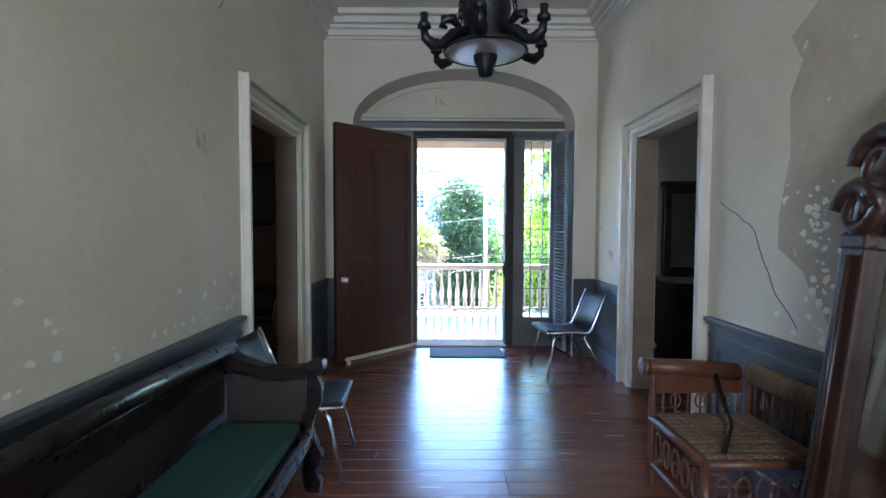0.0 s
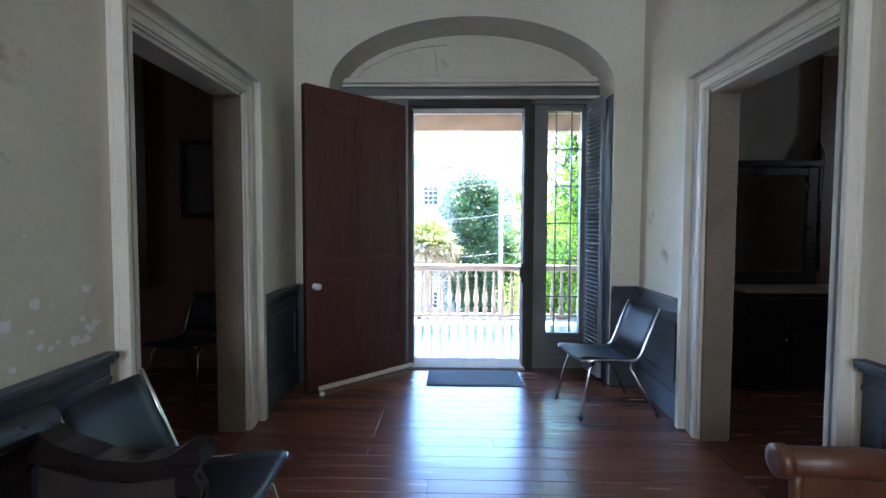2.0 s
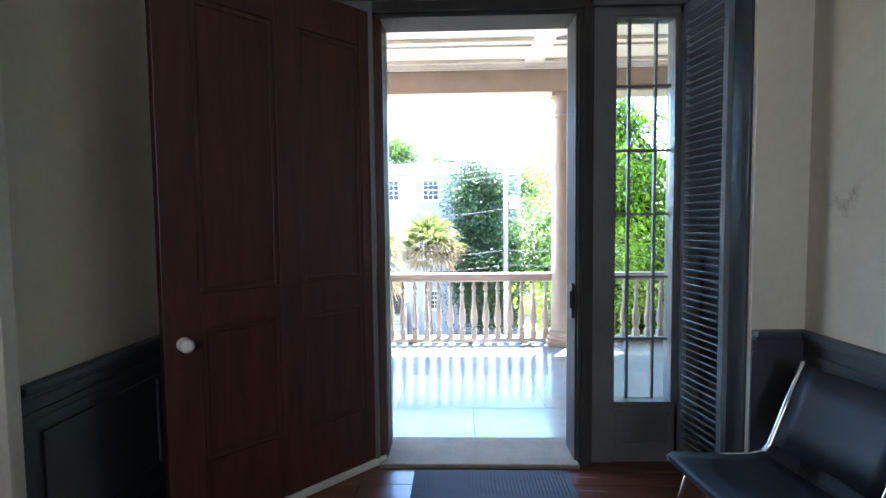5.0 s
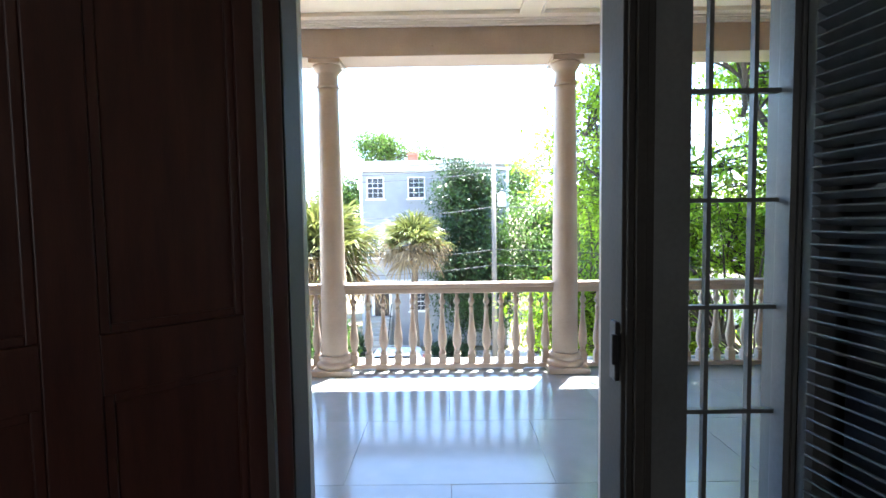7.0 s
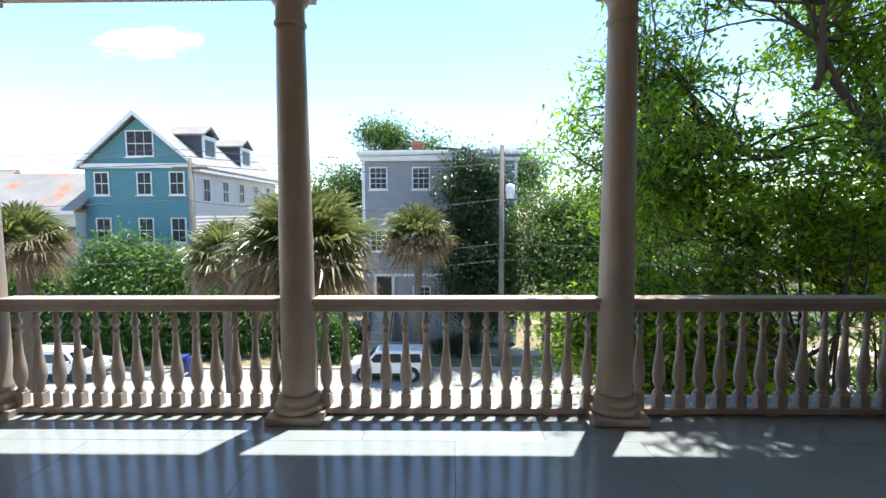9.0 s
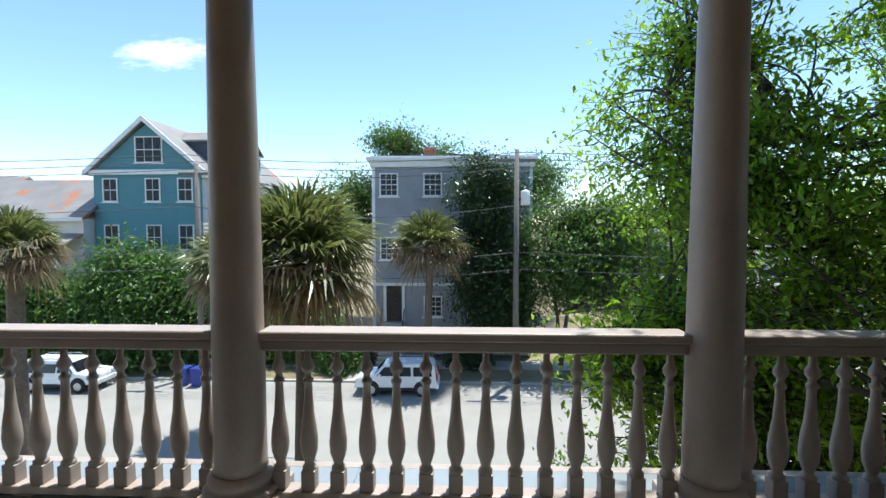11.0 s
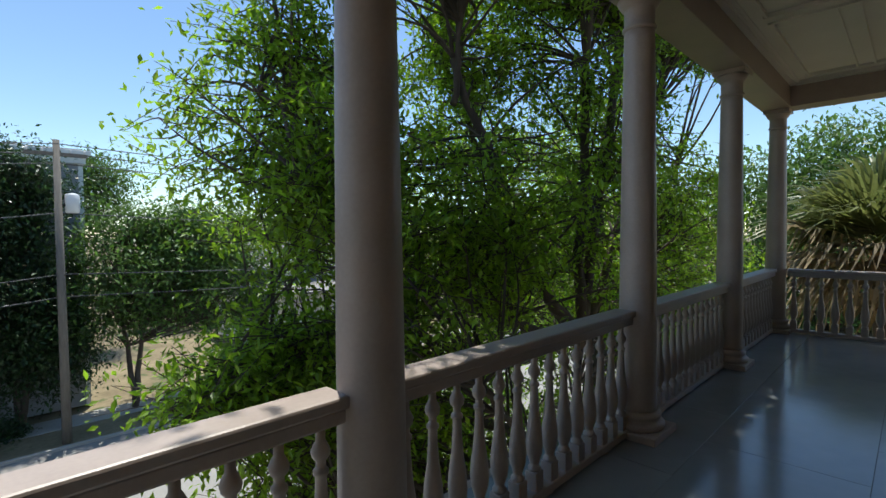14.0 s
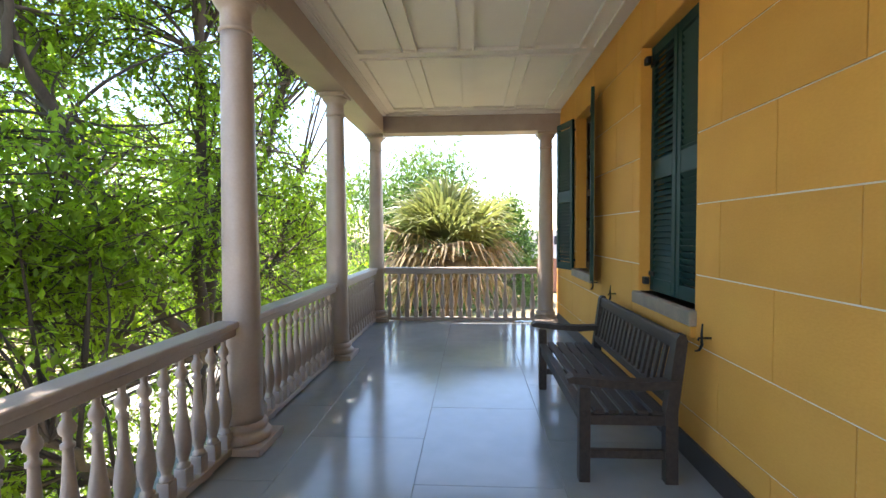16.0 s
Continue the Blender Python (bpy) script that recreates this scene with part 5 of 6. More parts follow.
def suv(m, label, paint=CAR_WHITE):
    c = thing("parked_car", label, "car", m, "cars parked along the street")
    prof = [(-2.2, 0.45), (-2.22, 0.75), (-2.15, 0.98), (-1.25, 1.08), (-0.75, 1.62), (-0.55, 1.70), (1.85, 1.72), (2.02, 1.60), (2.14, 1.05), (2.2, 0.75), (2.18, 0.45)]
    bm = prism(prof, -0.88, 0.88)
    for v in bm.verts:
        if v.co.z > 1.2:
            v.co.y *= 0.84
    bmesh.ops.bevel(bm, geom=[e for e in bm.edges], offset=0.045, segments=2, affect="EDGES")
    part("body", bm, paint, c)
    for s in (-1, 1):
        def pane(x0, x1, x2, x3):
            b = bmesh.new()
            zz = (1.10, 1.56)
            f = [(x0, 0.893, zz[0]), (x1, 0.893, zz[0]), (x2, 0.79, zz[1]), (x3, 0.79, zz[1])]
            vs = [b.verts.new((x, s * y, z)) for x, y, z in f] + [b.verts.new((x, s * (y - 0.03), z)) for x, y, z in f]
            for q in ((0, 1, 2, 3), (7, 6, 5, 4), (0, 4, 5, 1), (1, 5, 6, 2), (2, 6, 7, 3), (3, 7, 4, 0)):
                b.faces.new([vs[i] for i in q])
            bmesh.ops.recalc_face_normals(b, faces=b.faces)
            return b
        part("side_window", pane(-1.08, -0.18, -0.22, -0.66), CAR_GLASS, c)
        part("side_window", pane(-0.08, 0.78, 0.76, -0.10), CAR_GLASS, c)
        part("side_window", pane(0.92, 1.92, 1.80, 0.90), CAR_GLASS, c)
        part("roof_rack_bar", tube([(-0.4, s * 0.66, 1.74), (-0.35, s * 0.66, 1.82), (1.6, s * 0.66, 1.82), (1.7, s * 0.66, 1.74)], 0.022, 6), RIM, c)
        part("head_lamp", boxes((-2.235, -2.17, s * 0.66 - 0.15, s * 0.66 + 0.15, 0.76, 0.93), bevel=0.01), LAMP_CLEAR, c)
        part("tail_lamp", boxes((2.12, 2.205, s * 0.76 - 0.09, s * 0.76 + 0.09, 0.8, 1.2), bevel=0.01), LAMP_RED, c)
        part("wing_mirror", boxes((-0.98, -0.82, s * 0.98 - 0.09, s * 0.98 + 0.09, 1.08, 1.22), bevel=0.03), paint, c)
        for x in (-1.36, 1.36):
            arch_r = part("wheel_arch", lathe([(-0.01, 0.43), (0.012, 0.43), (0.014, 0.36)], 20), TYRE, c)
            arch_r.matrix_basis = pose(x, s * 0.885, 0.42, 90 if s < 0 else -90, 0, 0)
            w = part("wheel", lathe([(-0.11, 0.22), (-0.11, 0.33), (-0.08, 0.365), (0.08, 0.365), (0.11, 0.33), (0.11, 0.22)], 24), TYRE, c)
            w.matrix_basis = pose(x, s * 0.84, 0.365, 90, 0, 0)
            part("rim", lathe([(-0.112, 0.05), (-0.118, 0.08), (-0.116, 0.2), (-0.105, 0.23), (0.105, 0.23), (0.116, 0.2), (0.118, 0.08), (0.112, 0.05)], 16), RIM, w)
    b = bmesh.new()
    vs = [b.verts.new(p) for p in ((-1.24, -0.76, 1.11), (-1.24, 0.76, 1.11), (-0.79, 0.66, 1.60), (-0.79, -0.66, 1.60))]
    b.faces.new(vs)
    bmesh.ops.translate(b, verts=b.verts, vec=(-0.02, 0, 0.015))
    part("windscreen", b, CAR_GLASS, c)
    part("bumper", boxes((-2.30, -2.15, -0.85, 0.85, 0.40, 0.66), bevel=0.04), paint, c)
    part("bumper", boxes((2.12, 2.27, -0.85, 0.85, 0.40, 0.66), bevel=0.04), paint, c)
    part("rocker", boxes((-0.95, 0.95, -0.9, 0.9, 0.32, 0.46), bevel=0.02), TYRE, c)
    return c


suv(pose(-3.1, 32.8, GZ - 0.02), "white sport utility car with roof rack parked at kerb")
suv(pose(-22.0, 32.6, GZ - 0.02, 0, 0, 180), "white car parked under roadside bushes")
suv(pose(14.5, 32.8, GZ - 0.02), "white car parked at kerb behind leafy branches")
suv(pose(-5.9, 20.9, GZ - 0.02), "blue car parked at the near kerb below porch", CAR_BLUE)
for x, y in ((-15.6, 33.3), (-14.7, 33.2)):
    bnn = thing("wheelie_bin", "blue plastic wheeled rubbish bin at roadside", "bin", pose(x, y, GZ - 0.02))
    part("tub", prism([(-0.26, 0.06), (0.26, 0.06), (0.31, 1.0), (-0.31, 1.0)], -0.3, 0.3), BIN_BLUE, bnn)
    part("lid", boxes((-0.34, 0.34, -0.34, 0.34, 1.0, 1.06), bevel=0.02), BIN_BLUE, bnn)
    part("wheel", tube([(-0.3, 0.28, 0.1), (0.3, 0.28, 0.1)], 0.1, 12), TYRE, bnn)

# ---------- utility poles and wires ----------


def pole(x, y, top, label, box_side=0):
    p = thing("utility_pole", label, "utility pole", pose(x, y, GZ))
    part("post", tube([(0, 0, 0), (0, 0, top - GZ)], [0.2, 0.13], 10), POLE_WOOD, p)
    if box_side:
        part("transformer", lathe([(0, 0.2), (0.04, 0.27), (0.8, 0.27), (0.86, 0.2), (0.9, 0.08)], 14), TRIM_WHITE, p).location = (box_side * 0.5, 0, top - GZ - 3.2)
        part("strap", boxes((0, box_side * 0.4, -0.05, 0.05, top - GZ - 2.9, top - GZ - 2.8) if box_side > 0 else (box_side * 0.4, 0, -0.05, 0.05, top - GZ - 2.9, top - GZ - 2.8)), IRON, p)
    part("cross_arm", boxes((-1.1, 1.1, -0.08, 0.08, top - GZ - 0.7, top - GZ - 0.55)), POLE_WOOD, p)
    for k in (-1, -0.5, 0.5, 1):
        part("insulator", lathe([(0, 0.03), (0.05, 0.05), (0.15, 0.05), (0.18, 0.02)], 8), TRIM_WHITE, p).location = (k, 0, top - GZ - 0.55)


pole(3.55, 34.6, 5.5, "tall grey wooden utility pole with transformer", 1)
pole(-15.6, 35.2, 4.9, "dark wooden utility pole with cross arm", 0)
random.seed(8)
for z0, y0, sag in ((5.3, 34.4, 0.5), (4.95, 34.6, 0.6), (4.5, 34.8, 0.55), (2.3, 34.6, 0.7), (-0.4, 34.5, 0.6), (-1.4, 34.6, 0.6)):
    wbm = bmesh.new()
    for xa, xb in ((-70, -15.6), (-15.6, 3.55), (3.55, 60)):
        add_tube(wbm, [(xa + (xb - xa) * k / 12, y0, z0 - sag * 4 * (k / 12) * (1 - k / 12)) for k in range(13)], 0.022, 5)
    tagged(part("overhead_cable", wbm, CABLE), "black overhead cable strung between poles", "cable", "overhead cables")
for z0 in (4.9, 5.3, 5.8):
    wbm = tube([(60, -40 + 9 * k, z0 - 0.2 + 0.08 * k) for k in range(12)], 0.04, 5)
    tagged(part("overhead_cable", wbm, CABLE), "black overhead cable strung between poles", "cable", "overhead cables")

# ---------- one small cloud ----------


def cloud(x, y, z, w, h):
    """A flat card of fair-weather cloud, far off: its own white glow replaces sunlight, and its edges thin out by
    noise.
    """
    m = bpy.data.materials.new("cloud_glow")
    m.use_nodes = True
    n, l = m.node_tree.nodes, m.node_tree.links
    n.remove(n["Principled BSDF"])
    tc = n.new("ShaderNodeTexCoord")
    no = n.new("ShaderNodeTexNoise")
    no.inputs["Scale"].default_value, no.inputs["Detail"].default_value, no.inputs["Roughness"].default_value = 4.0, 7, 0.6
    l.new(tc.outputs["Generated"], no.inputs[0])
    off = n.new("ShaderNodeVectorMath")
    off.operation = "SUBTRACT"
    off.inputs[1].default_value = (0.5, 0.5, 0.5)
    l.new(tc.outputs["Generated"], off.inputs[0])
    ln = n.new("ShaderNodeVectorMath")
    ln.operation = "LENGTH"
    l.new(off.outputs[0], ln.inputs[0])
    mt = n.new("ShaderNodeMath")
    mt.operation = "MULTIPLY_ADD"
    mt.inputs[1].default_value = -1.5
    l.new(ln.outputs["Value"], mt.inputs[0])
    l.new(no.outputs[0], mt.inputs[2])
    mr = n.new("ShaderNodeMapRange")
    mr.interpolation_type = "SMOOTHSTEP"
    mr.inputs[1].default_value, mr.inputs[2].default_value, mr.inputs[4].default_value = -0.05, 0.35, 0.85
    l.new(mt.outputs[0], mr.inputs[0])
    em = n.new("ShaderNodeEmission")
    em.inputs[0].default_value, em.inputs[1].default_value = (1, 1, 1, 1), 1.1
    tr = n.new("ShaderNodeBsdfTransparent")
    mx = n.new("ShaderNodeMixShader")
    l.new(mr.outputs[0], mx.inputs[0])
    l.new(tr.outputs[0], mx.inputs[1])
    l.new(em.outputs[0], mx.inputs[2])
    l.new(mx.outputs[0], n["Material Output"].inputs[0])
    ob = raw("cloud_backdrop", [(-w, 0, -h), (w, 0, -h), (w, 0.5, h), (-w, 0.5, h)], [(0, 1, 2, 3)], m)
    ob.matrix_world = pose(x, y, z)
    ob.visible_shadow = False
    tagged(ob, "small white fair-weather cloud in blue sky", kind="structure")


cloud(-250, 405, 143, 62, 30)

# ---------- plants ----------
rng = np.random.default_rng(7)


def leaves(name, centres, spread, size, material, parent, aspect=0.42):
    """Folded pointed leaves about centres: an (n, 3) array, one leaf a row."""
    n = len(centres)
    c = centres + rng.normal(0, 1, (n, 3)) * spread
    d = rng.normal(0, 1, (n, 3))
    d[:, 2] -= 0.35
    d /= np.linalg.norm(d, axis=1)[:, None]
    s = np.cross(d, rng.normal(0, 0.45, (n, 3)) + np.array((0, 0, 1.0)))
    s /= np.linalg.norm(s, axis=1)[:, None] + 1e-9
    u = np.cross(s, d)
    ln = size * rng.uniform(0.6, 1.3, (n, 1))
    v = np.empty((n, 4, 3))
    v[:, 0] = c
    v[:, 1] = c + d * ln * 0.45 + s * ln * aspect * 0.5 + u * ln * 0.08
    v[:, 2] = c + d * ln
    v[:, 3] = c + d * ln * 0.45 - s * ln * aspect * 0.5 + u * ln * 0.08
    i = np.arange(n)[:, None] * 4
    faces = np.concatenate((i + [0, 1, 2], i + [0, 2, 3]), 1).reshape(-1, 3)
    me = bpy.data.meshes.new(name)
    me.from_pydata(v.reshape(-1, 3).tolist(), [], faces.tolist())
    me.materials.append(material)
    ob = new(name, me)
    ob.parent = parent
    return ob


def curve_between(a, b, bend, n=7):
    a, b = np.array(a, float), np.array(b, float)
    mid = (a + b) / 2 + np.array(bend)
    t = np.linspace(0, 1, n)[:, None]
    return (1 - t) ** 2 * a + 2 * t * (1 - t) * mid + t ** 2 * b


def tree(name, label, base, stems, blobs, n_clusters, per, size, leaf, bark=BARK, r0=0.16, limb=0.04, spread=0.16, keep=None):
    """Stems from the base (or from a fork), limbs to cluster centres in the blobs, twigs, and leaves on the twigs."""
    t = thing(name, label, "tree", pose(0, 0, 0))
    nodes = []
    for tip, bend, *fork in stems:
        start, ra, rb = fork if fork else (base, r0, r0 * 0.26)
        pts = curve_between(start, tip, bend, 12)
        pts[1:-1] += rng.normal(0, 0.035, (10, 3))
        part("limb" if fork else "trunk", tube(pts.tolist(), [ra + (rb - ra) * k / 11 for k in range(12)], 8), bark, t)
        nodes += list(pts[4:])
    nodes = np.array(nodes)
    weights = np.array([b[1][0] * b[1][1] * b[1][2] for b in blobs])
    pick = rng.choice(len(blobs), n_clusters, p=weights / weights.sum())
    lb = bmesh.new()
    cents = []
    for k in pick:
        c, r = blobs[k]
        v = rng.normal(0, 1, 3)
        p = np.array(c) + v / np.linalg.norm(v) * np.array(r) * rng.uniform(0.25, 1) ** 0.5
        if keep and not keep(p):
            continue
        dd = np.linalg.norm(nodes - p, axis=1) + np.maximum(0, nodes[:, 2] - p[2]) * 1.5
        q = nodes[np.argsort(dd)[rng.integers(0, 7)]]
        pts = curve_between(q, p, rng.normal(0, 0.25, 3) + (0, 0, 0.25))
        ln = np.linalg.norm(p - q)
        add_tube(lb, pts.tolist(), [limb * min(1.3, 0.4 + ln * 0.25) * (1 - 0.13 * j) for j in range(7)], 5, False)
        for j in range(5):
            e = p + rng.normal(0, 1, 3) * np.array((0.5, 0.5, 0.32)) * (size * 6 + 0.12)
            tw = curve_between(pts[rng.integers(4, 7)], e, rng.normal(0, 0.06, 3), 5)
            add_tube(lb, tw.tolist(), [0.009, 0.008, 0.006, 0.005, 0.003], 4, False)
            cents.append(tw[rng.integers(1, 5, per)])
    tagged(part("branchwork", lb, bark, t), kind="stuff")
    if cents:
        tagged(leaves("leaves", np.concatenate(cents), spread, size, leaf, t), kind="stuff")
    return t


def clear(p):
    """Keeps the crown off the porch and opens gaps in it at eye height."""
    if p[1] < (9.85 if p[2] > 3.9 else 10.3) or (p[1] < 11.0 and p[0] < 2.4):
        return False
    if p[2] < 5.3 and p[0] < 1.75 + 0.5 * max(0, p[2] - 2.0):
        return False
    gap = math.sin(p[0] * 1.9 + 1.3 * math.sin(p[1] * 1.1)) + math.sin(p[1] * 1.7 + p[2]) + math.sin(p[2] * 2.3 + p[0] * 0.9)
    return p[2] > 4.4 or gap > (-0.1 if p[1] > 11.6 else 0.25)


FORK = (8.0, 11.9, -0.6)
LOW_FORK = (7.6, 12.1, -2.4)
tree("crape_myrtle", "large leafy green tree with dark branching stems beside porch", (8.4, 12.0, GZ),
     [(FORK, (-0.3, 0.1, 0)), (LOW_FORK, (0.25, 0.3, 0)), ((10.2, 12.6, 3.5), (0.5, 0.2, -1.5)),
      ((5.2, 12.2, 3.6), (0.2, 0, -0.9), FORK, 0.12, 0.05), ((6.5, 10.9, 5.6), (0.3, 0.3, -0.4), FORK, 0.11, 0.04), ((8.3, 11.0, 6.2), (-0.4, 0, 0), FORK, 0.10, 0.04),
      ((3.2, 12.6, 1.9), (0.3, 0.2, -0.7), FORK, 0.10, 0.035), ((2.4, 13.0, -0.3), (0.4, 0, 0.5), LOW_FORK, 0.11, 0.03), ((4.2, 10.9, -0.2), (0.4, 0.4, -0.5), LOW_FORK, 0.09, 0.025),
      ((3.0, 13.1, 2.9), (0.8, 0.2, -0.6), (5.2, 12.2, 2.2), 0.05, 0.016), ((4.6, 11.4, 5.8), (0.4, 0.3, -0.6), (5.2, 12.2, 3.0), 0.05, 0.016), ((9.8, 10.8, 5.4), (0, 0.3, -0.8), FORK, 0.09, 0.03),
      ((11.8, 11.6, 2.8), (0.2, 0, -0.8), FORK, 0.08, 0.025), ((6.6, 13.8, 4.6), (0.2, 0.4, -0.7), FORK, 0.09, 0.03), ((3.4, 11.6, -1.8), (0.5, 0.2, 0.4), LOW_FORK, 0.07, 0.02)],
     [((4.2, 13.0, 1.4), (2.6, 1.9, 2.6)), ((3.6, 13.0, -1.8), (2.2, 1.6, 2.4)), ((2.7, 13.1, 2.6), (1.5, 1.3, 1.9)), ((7.2, 12.9, 2.4), (3.2, 1.9, 2.4)), ((10.6, 12.4, 1.4), (3.2, 1.9, 3.2)), ((6.6, 13.0, -2.4), (3.2, 1.6, 1.8)),
      ((6.6, 10.9, 2.6), (2.6, 0.7, 1.6)), ((6.4, 10.9, 5.6), (3.8, 1.2, 1.3)), ((6.4, 10.9, 5.8), (3.8, 1.2, 1.2)), ((9.2, 10.8, 5.4), (3.2, 1.0, 1.4)), ((9.0, 10.8, 5.6), (3.2, 1.0, 1.2)), ((5.6, 12.6, 5.6), (3.4, 1.6, 1.5)), ((4.9, 11.0, 6.2), (1.8, 1.1, 0.9)), ((4.0, 10.8, 6.4), (1.3, 0.8, 0.7)), ((5.2, 10.7, 6.6), (2.0, 0.7, 0.7)), ((7.6, 10.7, 6.6), (2.2, 0.7, 0.7)),
      ((2.9, 13.1, 2.4), (1.6, 1.4, 2.2)), ((3.6, 13.2, 0.4), (1.9, 1.5, 2.0)), ((3.2, 13.0, -1.2), (1.7, 1.4, 1.8)), ((4.6, 11.8, 0.4), (1.8, 1.0, 1.4)), ((2.7, 13.2, -0.9), (1.1, 1.1, 1.3)), ((2.7, 13.2, -0.9), (1.1, 1.1, 1.3)), ((3.4, 13.4, 0.2), (1.3, 1.0, 1.2))],
     2450, 24, 0.112, LEAF, r0=0.15, limb=0.03, spread=0.10, keep=clear)
tree("yard_tree", "bright green tree behind larger porch tree", (13.0, 19.0, GZ), [((11.5, 18, 4), (0, 0, 0)), ((15, 19.5, 4.5), (0, 0, 0)), ((13.2, 20.5, 5), (0, 0, 0))],
     [((12, 18.5, 1), (4, 2.5, 4)), ((17, 18, 1.5), (4, 3, 4)), ((22, 15, -1), (5, 3, 3.5))], 270, 22, 0.16, LEAF, spread=0.28)
tree("magnolia", "dark glossy evergreen tree in front of grey house", (2.2, 38.0, GZ), [((1.6, 38, 4.8), (0, 0, 0)), ((3.2, 38, 3.5), (0, 0, 0))],
     [((1.5, 38.0, 3.2), (1.6, 1.2, 3.0)), ((3.1, 38.0, 3.0), (1.0, 1.0, 2.2)), ((2.4, 37.6, -2.2), (2.5, 1.4, 3.4)), ((3.2, 38, -4.5), (2.4, 1.4, 2.4))], 340, 20, 0.26, LEAF_DARK, spread=0.32)
tree("street_tree", "green roadside tree partly behind magnolia", (6.8, 37.5, GZ), [((6.0, 37.5, 1.5), (0, 0, 0)), ((8.0, 38, 2), (0, 0, 0))],
     [((6.2, 37.2, -0.5), (2.6, 2, 3.5)), ((9, 38, -0.5), (3, 2, 3.8)), ((13, 39, -1), (4, 2, 4))], 300, 20, 0.3, LEAF_FAR, spread=0.4)
tree("back_tree", "tall green tree rising behind grey house", (-3.0, 56.0, GZ), [((-6.2, 56, 9.5), (0, 0, 0)), ((-1.5, 56, 8.4), (0, 0, 0))],
     [((-6.4, 56, 9.3), (2.8, 2, 1.7)), ((-1.4, 56, 8.4), (1.6, 2, 0.9)), ((-11.0, 54, 3.4), (2.6, 2, 3.2)), ((8, 56, 5), (3, 2, 3))], 260, 18, 0.36, LEAF_FAR, spread=0.4)


def shrub(label, blobs, n, size, leaf, name="hedge_bush"):
    t = thing(name, label, "bush", pose(0, 0, 0))
    b = bmesh.new()
    cents = []
    for c, r in blobs:
        for k in range(n):
            v = rng.normal(0, 1, 3)
            v /= np.linalg.norm(v)
            v[2] = abs(v[2])
            p = np.array((c[0], c[1], GZ)) + v * np.array((r[0], r[1], r[2])) * rng.uniform(0.55, 1.0) ** 0.5
            cents.append(np.repeat(p[None], 14, 0))
            if k % 6 == 0:
                add_tube(b, [(c[0] + rng.normal(0, 0.3), c[1], GZ), tuple(p)], [0.05, 0.01], 5, False)
    tagged(part("stem_growth", b, BARK, t), kind="stuff")
    tagged(leaves("leaves", np.concatenate(cents), size * 1.3, size, leaf, t), kind="stuff")


shrub("broad green bush along the street verge", [((-18.9, 37.2, 0), (4.2, 2.4, 7.4)), ((-22.1, 37.8, 0), (4.4, 2.2, 8.2)), ((-28.9, 37.8, 0), (4.2, 2.2, 6.6)), ((-14.0, 38.2, 0), (3.0, 2.0, 5.6))], 1000, 0.36, LEAF_FAR)
shrub("green shrub in the yard of grey house", [((-7.2, 36.5, 0), (1.3, 1.4, 2.6)), ((-9.5, 38, 0), (2.2, 1.6, 5.8))], 420, 0.26, LEAF_FAR)
shrub("low dark shrub beside house steps", [((-6.4, 37.6, 0), (1.0, 0.9, 2.0)), ((0.8, 37.2, 0), (1.6, 0.9, 1.2))], 260, 0.18, LEAF_DARK)
shrub("leafy undergrowth below the porch", [((4.0, 13.5, 0), (2.4, 1.6, 2.6)), ((15.0, 12.5, 0), (3.5, 2.5, 6.2)), ((21.0, 7.5, 0), (4, 4, 6.0)), ((20, 14, 0), (5, 4, 8.5))], 260, 0.15, LEAF)
shrub("distant band of green trees", [((60, 12, 0), (6, 8, 20.5)), ((56, 14, 0), (6, 7, 19.5)), ((58, 21, 0), (7, 7, 18.0)), ((64, 3, 0), (4, 4, 14.5)), ((52, 31, 0), (8, 9, 15))], 700, 0.6, LEAF_FAR, "tree_line")
shrub("distant band of green trees", [((-60, 66, 0), (9, 5, 9)), ((-44, 68, 0), (9, 5, 10)), ((20, 62, 0), (9, 5, 12)), ((38, 58, 0), (10, 6, 12)), ((55, 50, 0), (10, 6, 12))], 330, 0.6, LEAF_FAR, "tree_line")


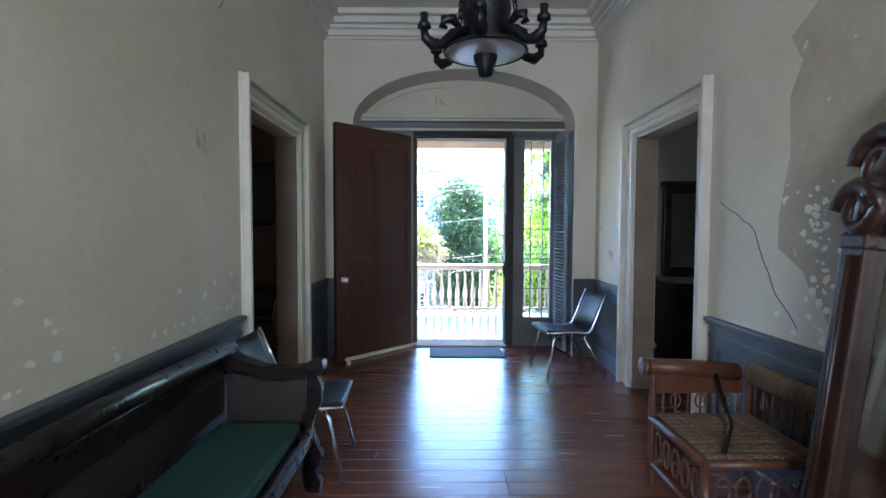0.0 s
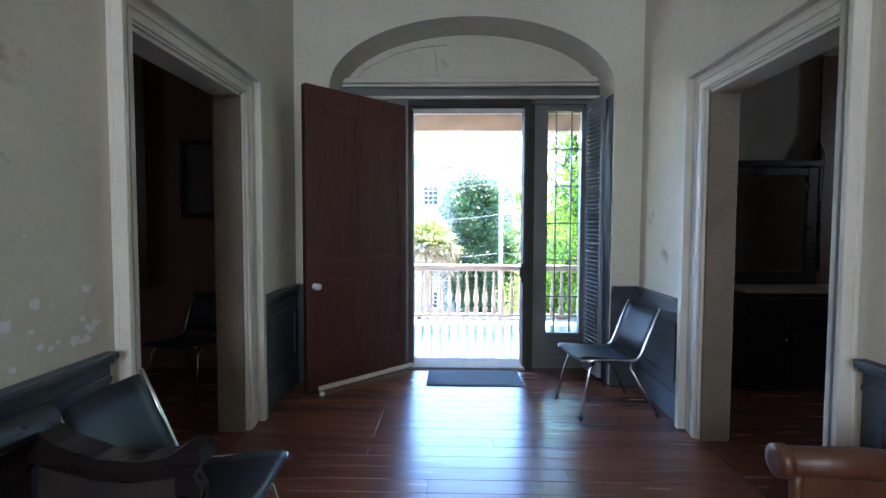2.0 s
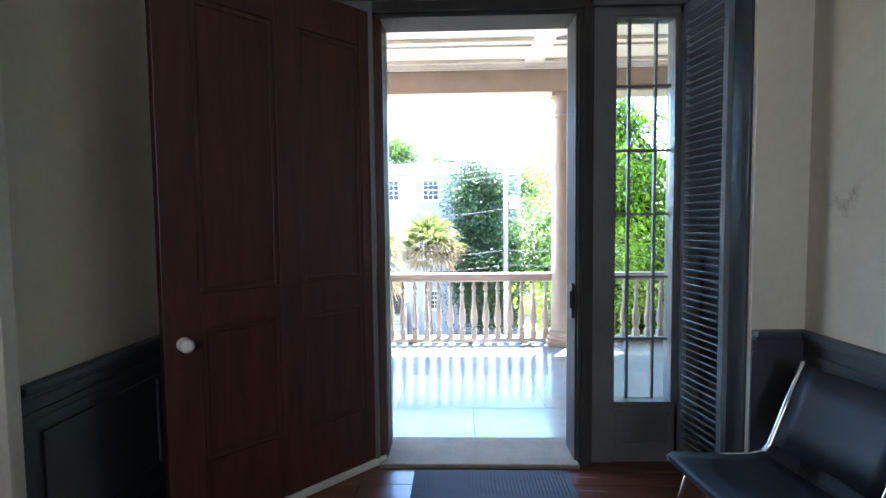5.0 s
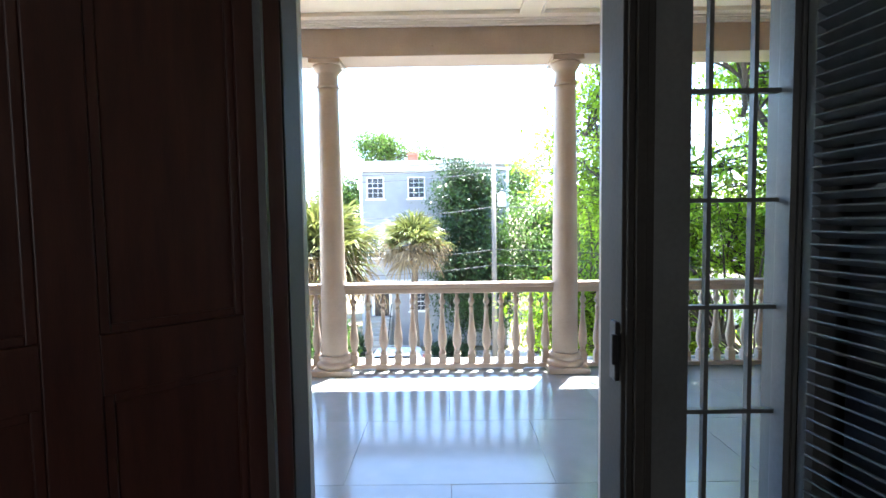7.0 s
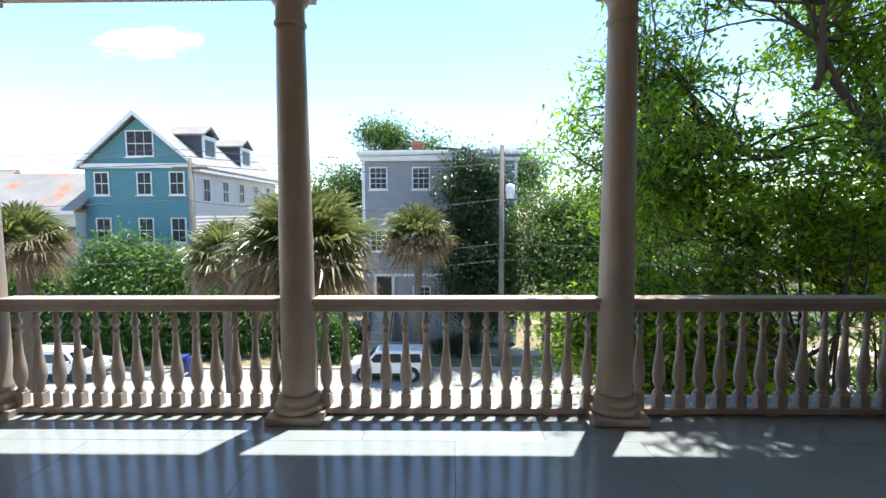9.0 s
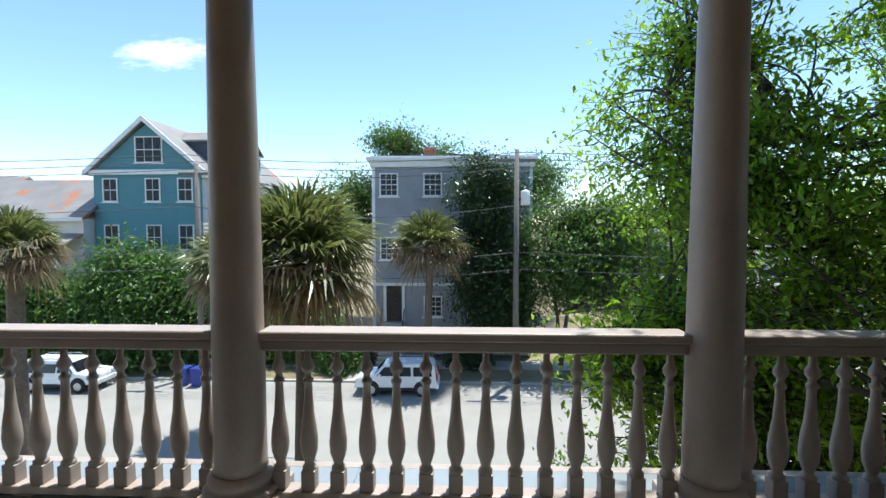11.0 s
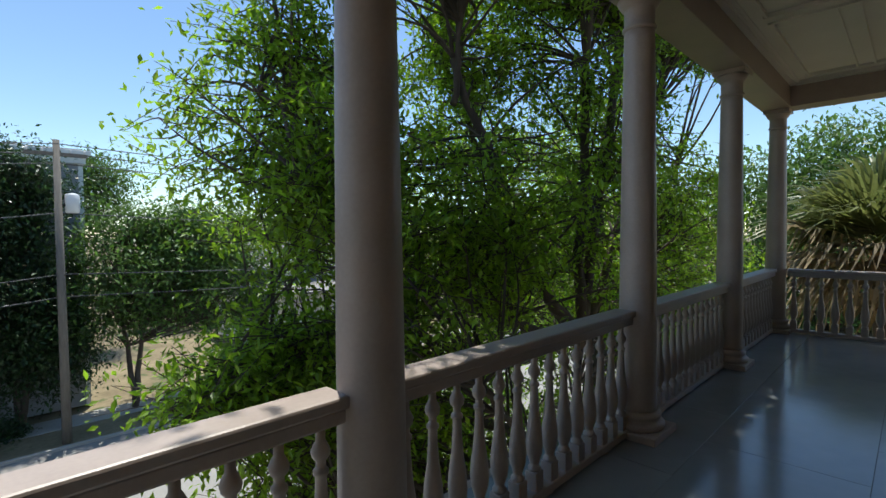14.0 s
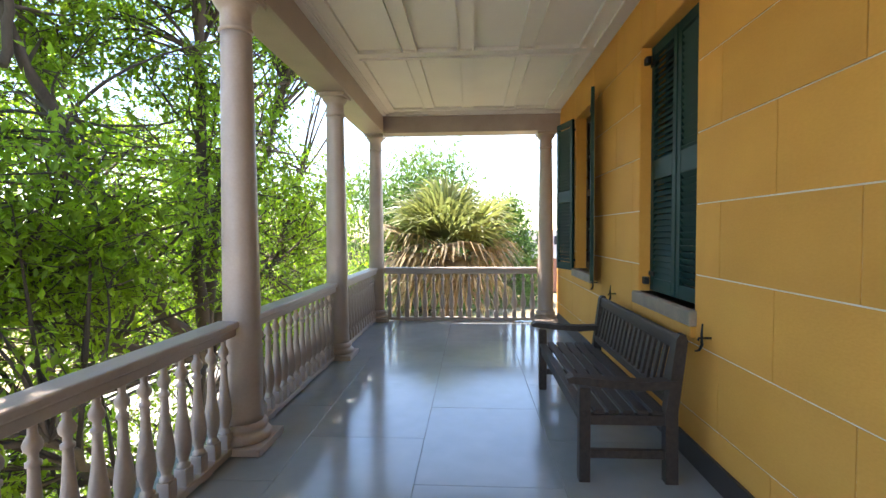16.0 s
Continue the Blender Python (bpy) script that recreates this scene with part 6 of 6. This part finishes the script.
def palm(label, x, y, z, radius, fronds, trunk_r, seed, green=FROND, dry=FROND_DRY, dead=0.3, ring=0):
    """A cabbage palm: rough trunk, fan fronds of narrow blades, dry ones hanging below."""
    r = np.random.default_rng(seed)
    t = thing("cabbage_palm", label, "palm", pose(x, y, GZ), "palms")
    H = z - GZ
    tb = bmesh.new()
    pts = [(0.05 * math.sin(k), 0.04 * math.cos(k * 1.3), H * k / 10 - (0 if k else 0)) for k in range(11)]
    add_tube(tb, pts, [trunk_r * (1.25 - 0.25 * k / 10 + 0.05 * (k % 2)) for k in range(11)], 10)
    part("trunk", tb, PALM_BARK, t)
    sets = {"green": ([], []), "dry": ([], []), "stem": ([], [])}

    def ribbon(kind, path, widths, side):
        vs, fs = sets[kind]
        i = len(vs)
        for p, w in zip(path, widths):
            vs.append(tuple(p - side * w))
            vs.append(tuple(p + side * w))
        for k in range(len(path) - 1):
            fs.append((i + 2 * k, i + 2 * k + 1, i + 2 * k + 3, i + 2 * k + 2))
    for f in range(fronds):
        u = f / fronds
        el = radians(84 - 112 * u + r.normal(0, 8))
        az = f * 2.39996 + r.normal(0, 0.15)
        d = np.array((math.cos(az) * math.cos(el), math.sin(az) * math.cos(el), math.sin(el)))
        side = np.array((-math.sin(az), math.cos(az), 0.0))
        nrm = np.cross(side, d)
        kind = "dry" if u > 1 - dead else "green"
        plen = radius * r.uniform(0.38, 0.5)
        o = np.array((0, 0, H))
        tip = o + d * plen - np.array((0, 0, 0.06 * radius))
        ribbon("stem" if kind == "green" else "dry", [o, o + d * plen * 0.5, tip], [0.018 * radius, 0.014 * radius, 0.012 * radius], side)
        nb = 22
        bl = radius * r.uniform(0.55, 0.72) * (0.78 if kind == "dry" else 1.0)
        for b in range(nb):
            a = radians(-105 + 210 * b / (nb - 1)) + r.normal(0, 0.04)
            bd = d * math.cos(a) + side * math.sin(a) + nrm * 0.12 * abs(math.sin(a))
            L1 = bl * (0.72 + 0.28 * math.cos(a * 0.8)) * r.uniform(0.88, 1.08)
            droop = (0.09 + 0.13 * (kind == "dry") + 0.06 * r.random()) * L1
            p = [tip + bd * L1 * s - np.array((0, 0, 1)) * droop * s * s * (2.2 if s > 0.7 else 1.0) for s in (0.0, 0.35, 0.7, 1.0)]
            bs_side = np.cross(bd, nrm)
            bs_side = bs_side / (np.linalg.norm(bs_side) + 1e-9)
            w = 0.021 * radius * r.uniform(0.8, 1.2)
            ribbon(kind, p, [w * 0.5, w, w * 0.75, w * 0.1], bs_side * 0.8 + nrm * 0.3)
    for kind, m2, nm in (("green", green, "green_fronds"), ("dry", dry, "dry_fronds"), ("stem", FROND_PALE, "frond_stalks")):
        if sets[kind][0]:
            tagged(raw(nm, sets[kind][0], sets[kind][1], m2, t), kind="stuff")
    if ring:
        fl = rng.normal(0, 1, (900, 3)) * np.array((ring, ring, ring * 0.3)) * 0.5 + np.array((0, 0, H - radius * 0.05))
        tagged(leaves("dry_flower_sprays", fl, 0.05, 0.22, FROND_DRY, t, 0.3), kind="stuff")


palm("tall cabbage palm with green crown and dry skirt", -2.18, 14.5, 0.66, 1.55, 96, 0.11, 3, dead=0.36)
palm("cabbage palm with brown flower sprays before grey house", -1.55, 34.8, -0.1, 2.7, 64, 0.2, 5, dead=0.4, ring=2.4)
palm("cabbage palm with dry hanging fronds at the street", -13.9, 21.5, 0.35, 1.8, 64, 0.22, 8, dead=0.5)
palm("cabbage palm beyond the green bush", -9.9, 27.5, -0.6, 2.2, 60, 0.2, 9, dead=0.4)
palm("broad fan palm with pale fronds beside porch end", 14.3, 8.35, 0.85, 2.5, 70, 0.18, 12, green=FROND_PALE, dead=0.45)

# ---------- floor boards, porch floor sheets and wall blocks ----------
floor = tagged(new("floor"), "polished reddish brown floorboards of the hall", kind="structure")
random.seed(11)
y = -3.35
lens = {}
k = 0
while y < 6.0:
    w = 0.135
    x = XW + 0.0
    cut = random.choice((0.9, 1.3, 1.7, 2.1, 2.5))
    for x0, x1 in ((XW, XW + cut), (XW + cut, XE)):
        key = round(x1 - x0, 3)
        if key not in lens:
            lens[key] = to_mesh("floor_board", boxes((0.001, key - 0.001, 0.0012, w - 0.0012, -0.012, 0.0), bevel=0.0012), HALL_BOARD)
        p = piece("floor_board", lens[key], floor, (x0, y, 0))
        p.rotation_euler = (radians(random.uniform(-0.25, 0.25)), 0, 0)
    y += w
pf2 = tagged(new("porch_floor"), "glossy grey blue painted porch floor in seamed sheets", kind="structure")
sheets = {}
for y0, y1 in ((WALL_Y, 7.15), (7.15, 8.02), (8.02, 8.86), (8.86, 9.62)):
    x = X_FAR + (0.6 if y0 in (7.15, 8.86) else 0)
    while x < X_END + 0.3:
        x1 = min(x + 1.22, X_END + 0.35)
        key = (round(y1 - y0, 3), round(x1 - x, 3))
        if key not in sheets:
            sheets[key] = to_mesh("floor_sheet", boxes((0.0008, key[1] - 0.0008, 0.0008, key[0] - 0.0008, -0.006, 0.0), bevel=0.002), PORCH_FLOOR)
        s = piece("floor_sheet", sheets[key], pf2, (x, y0, PZ))
        s.rotation_euler = (radians(random.uniform(-0.06, 0.06)), radians(random.uniform(-0.05, 0.05)), 0)
        x += 1.22
# scored stucco blocks with white pointing between
zs = [PZ] + [0.215 + 0.44 * k for k in range(8)]
for r, (z0, z1) in enumerate(zip(zs, zs[1:])):
    x = 3.11 - 0.98 * 9 + (0.49 if r % 2 else 0)
    while x < X_END + 0.1:
        rs = [(max(x, X_FAR - 2), min(x + 0.98, X_END + 0.1), z0, min(z1, C_Z))]
        for o in OPEN:
            rs = [q for p in rs for q in minus(p, o)]
        for a, b, c, d in rs:
            if b - a > 0.03 and d - c > 0.02:
                part("stucco_block", boxes((a + 0.004, b - 0.004, WALL_Y - 0.008, WALL_Y, c + 0.004, d - 0.004)), OCHRE, house)
        x += 0.98
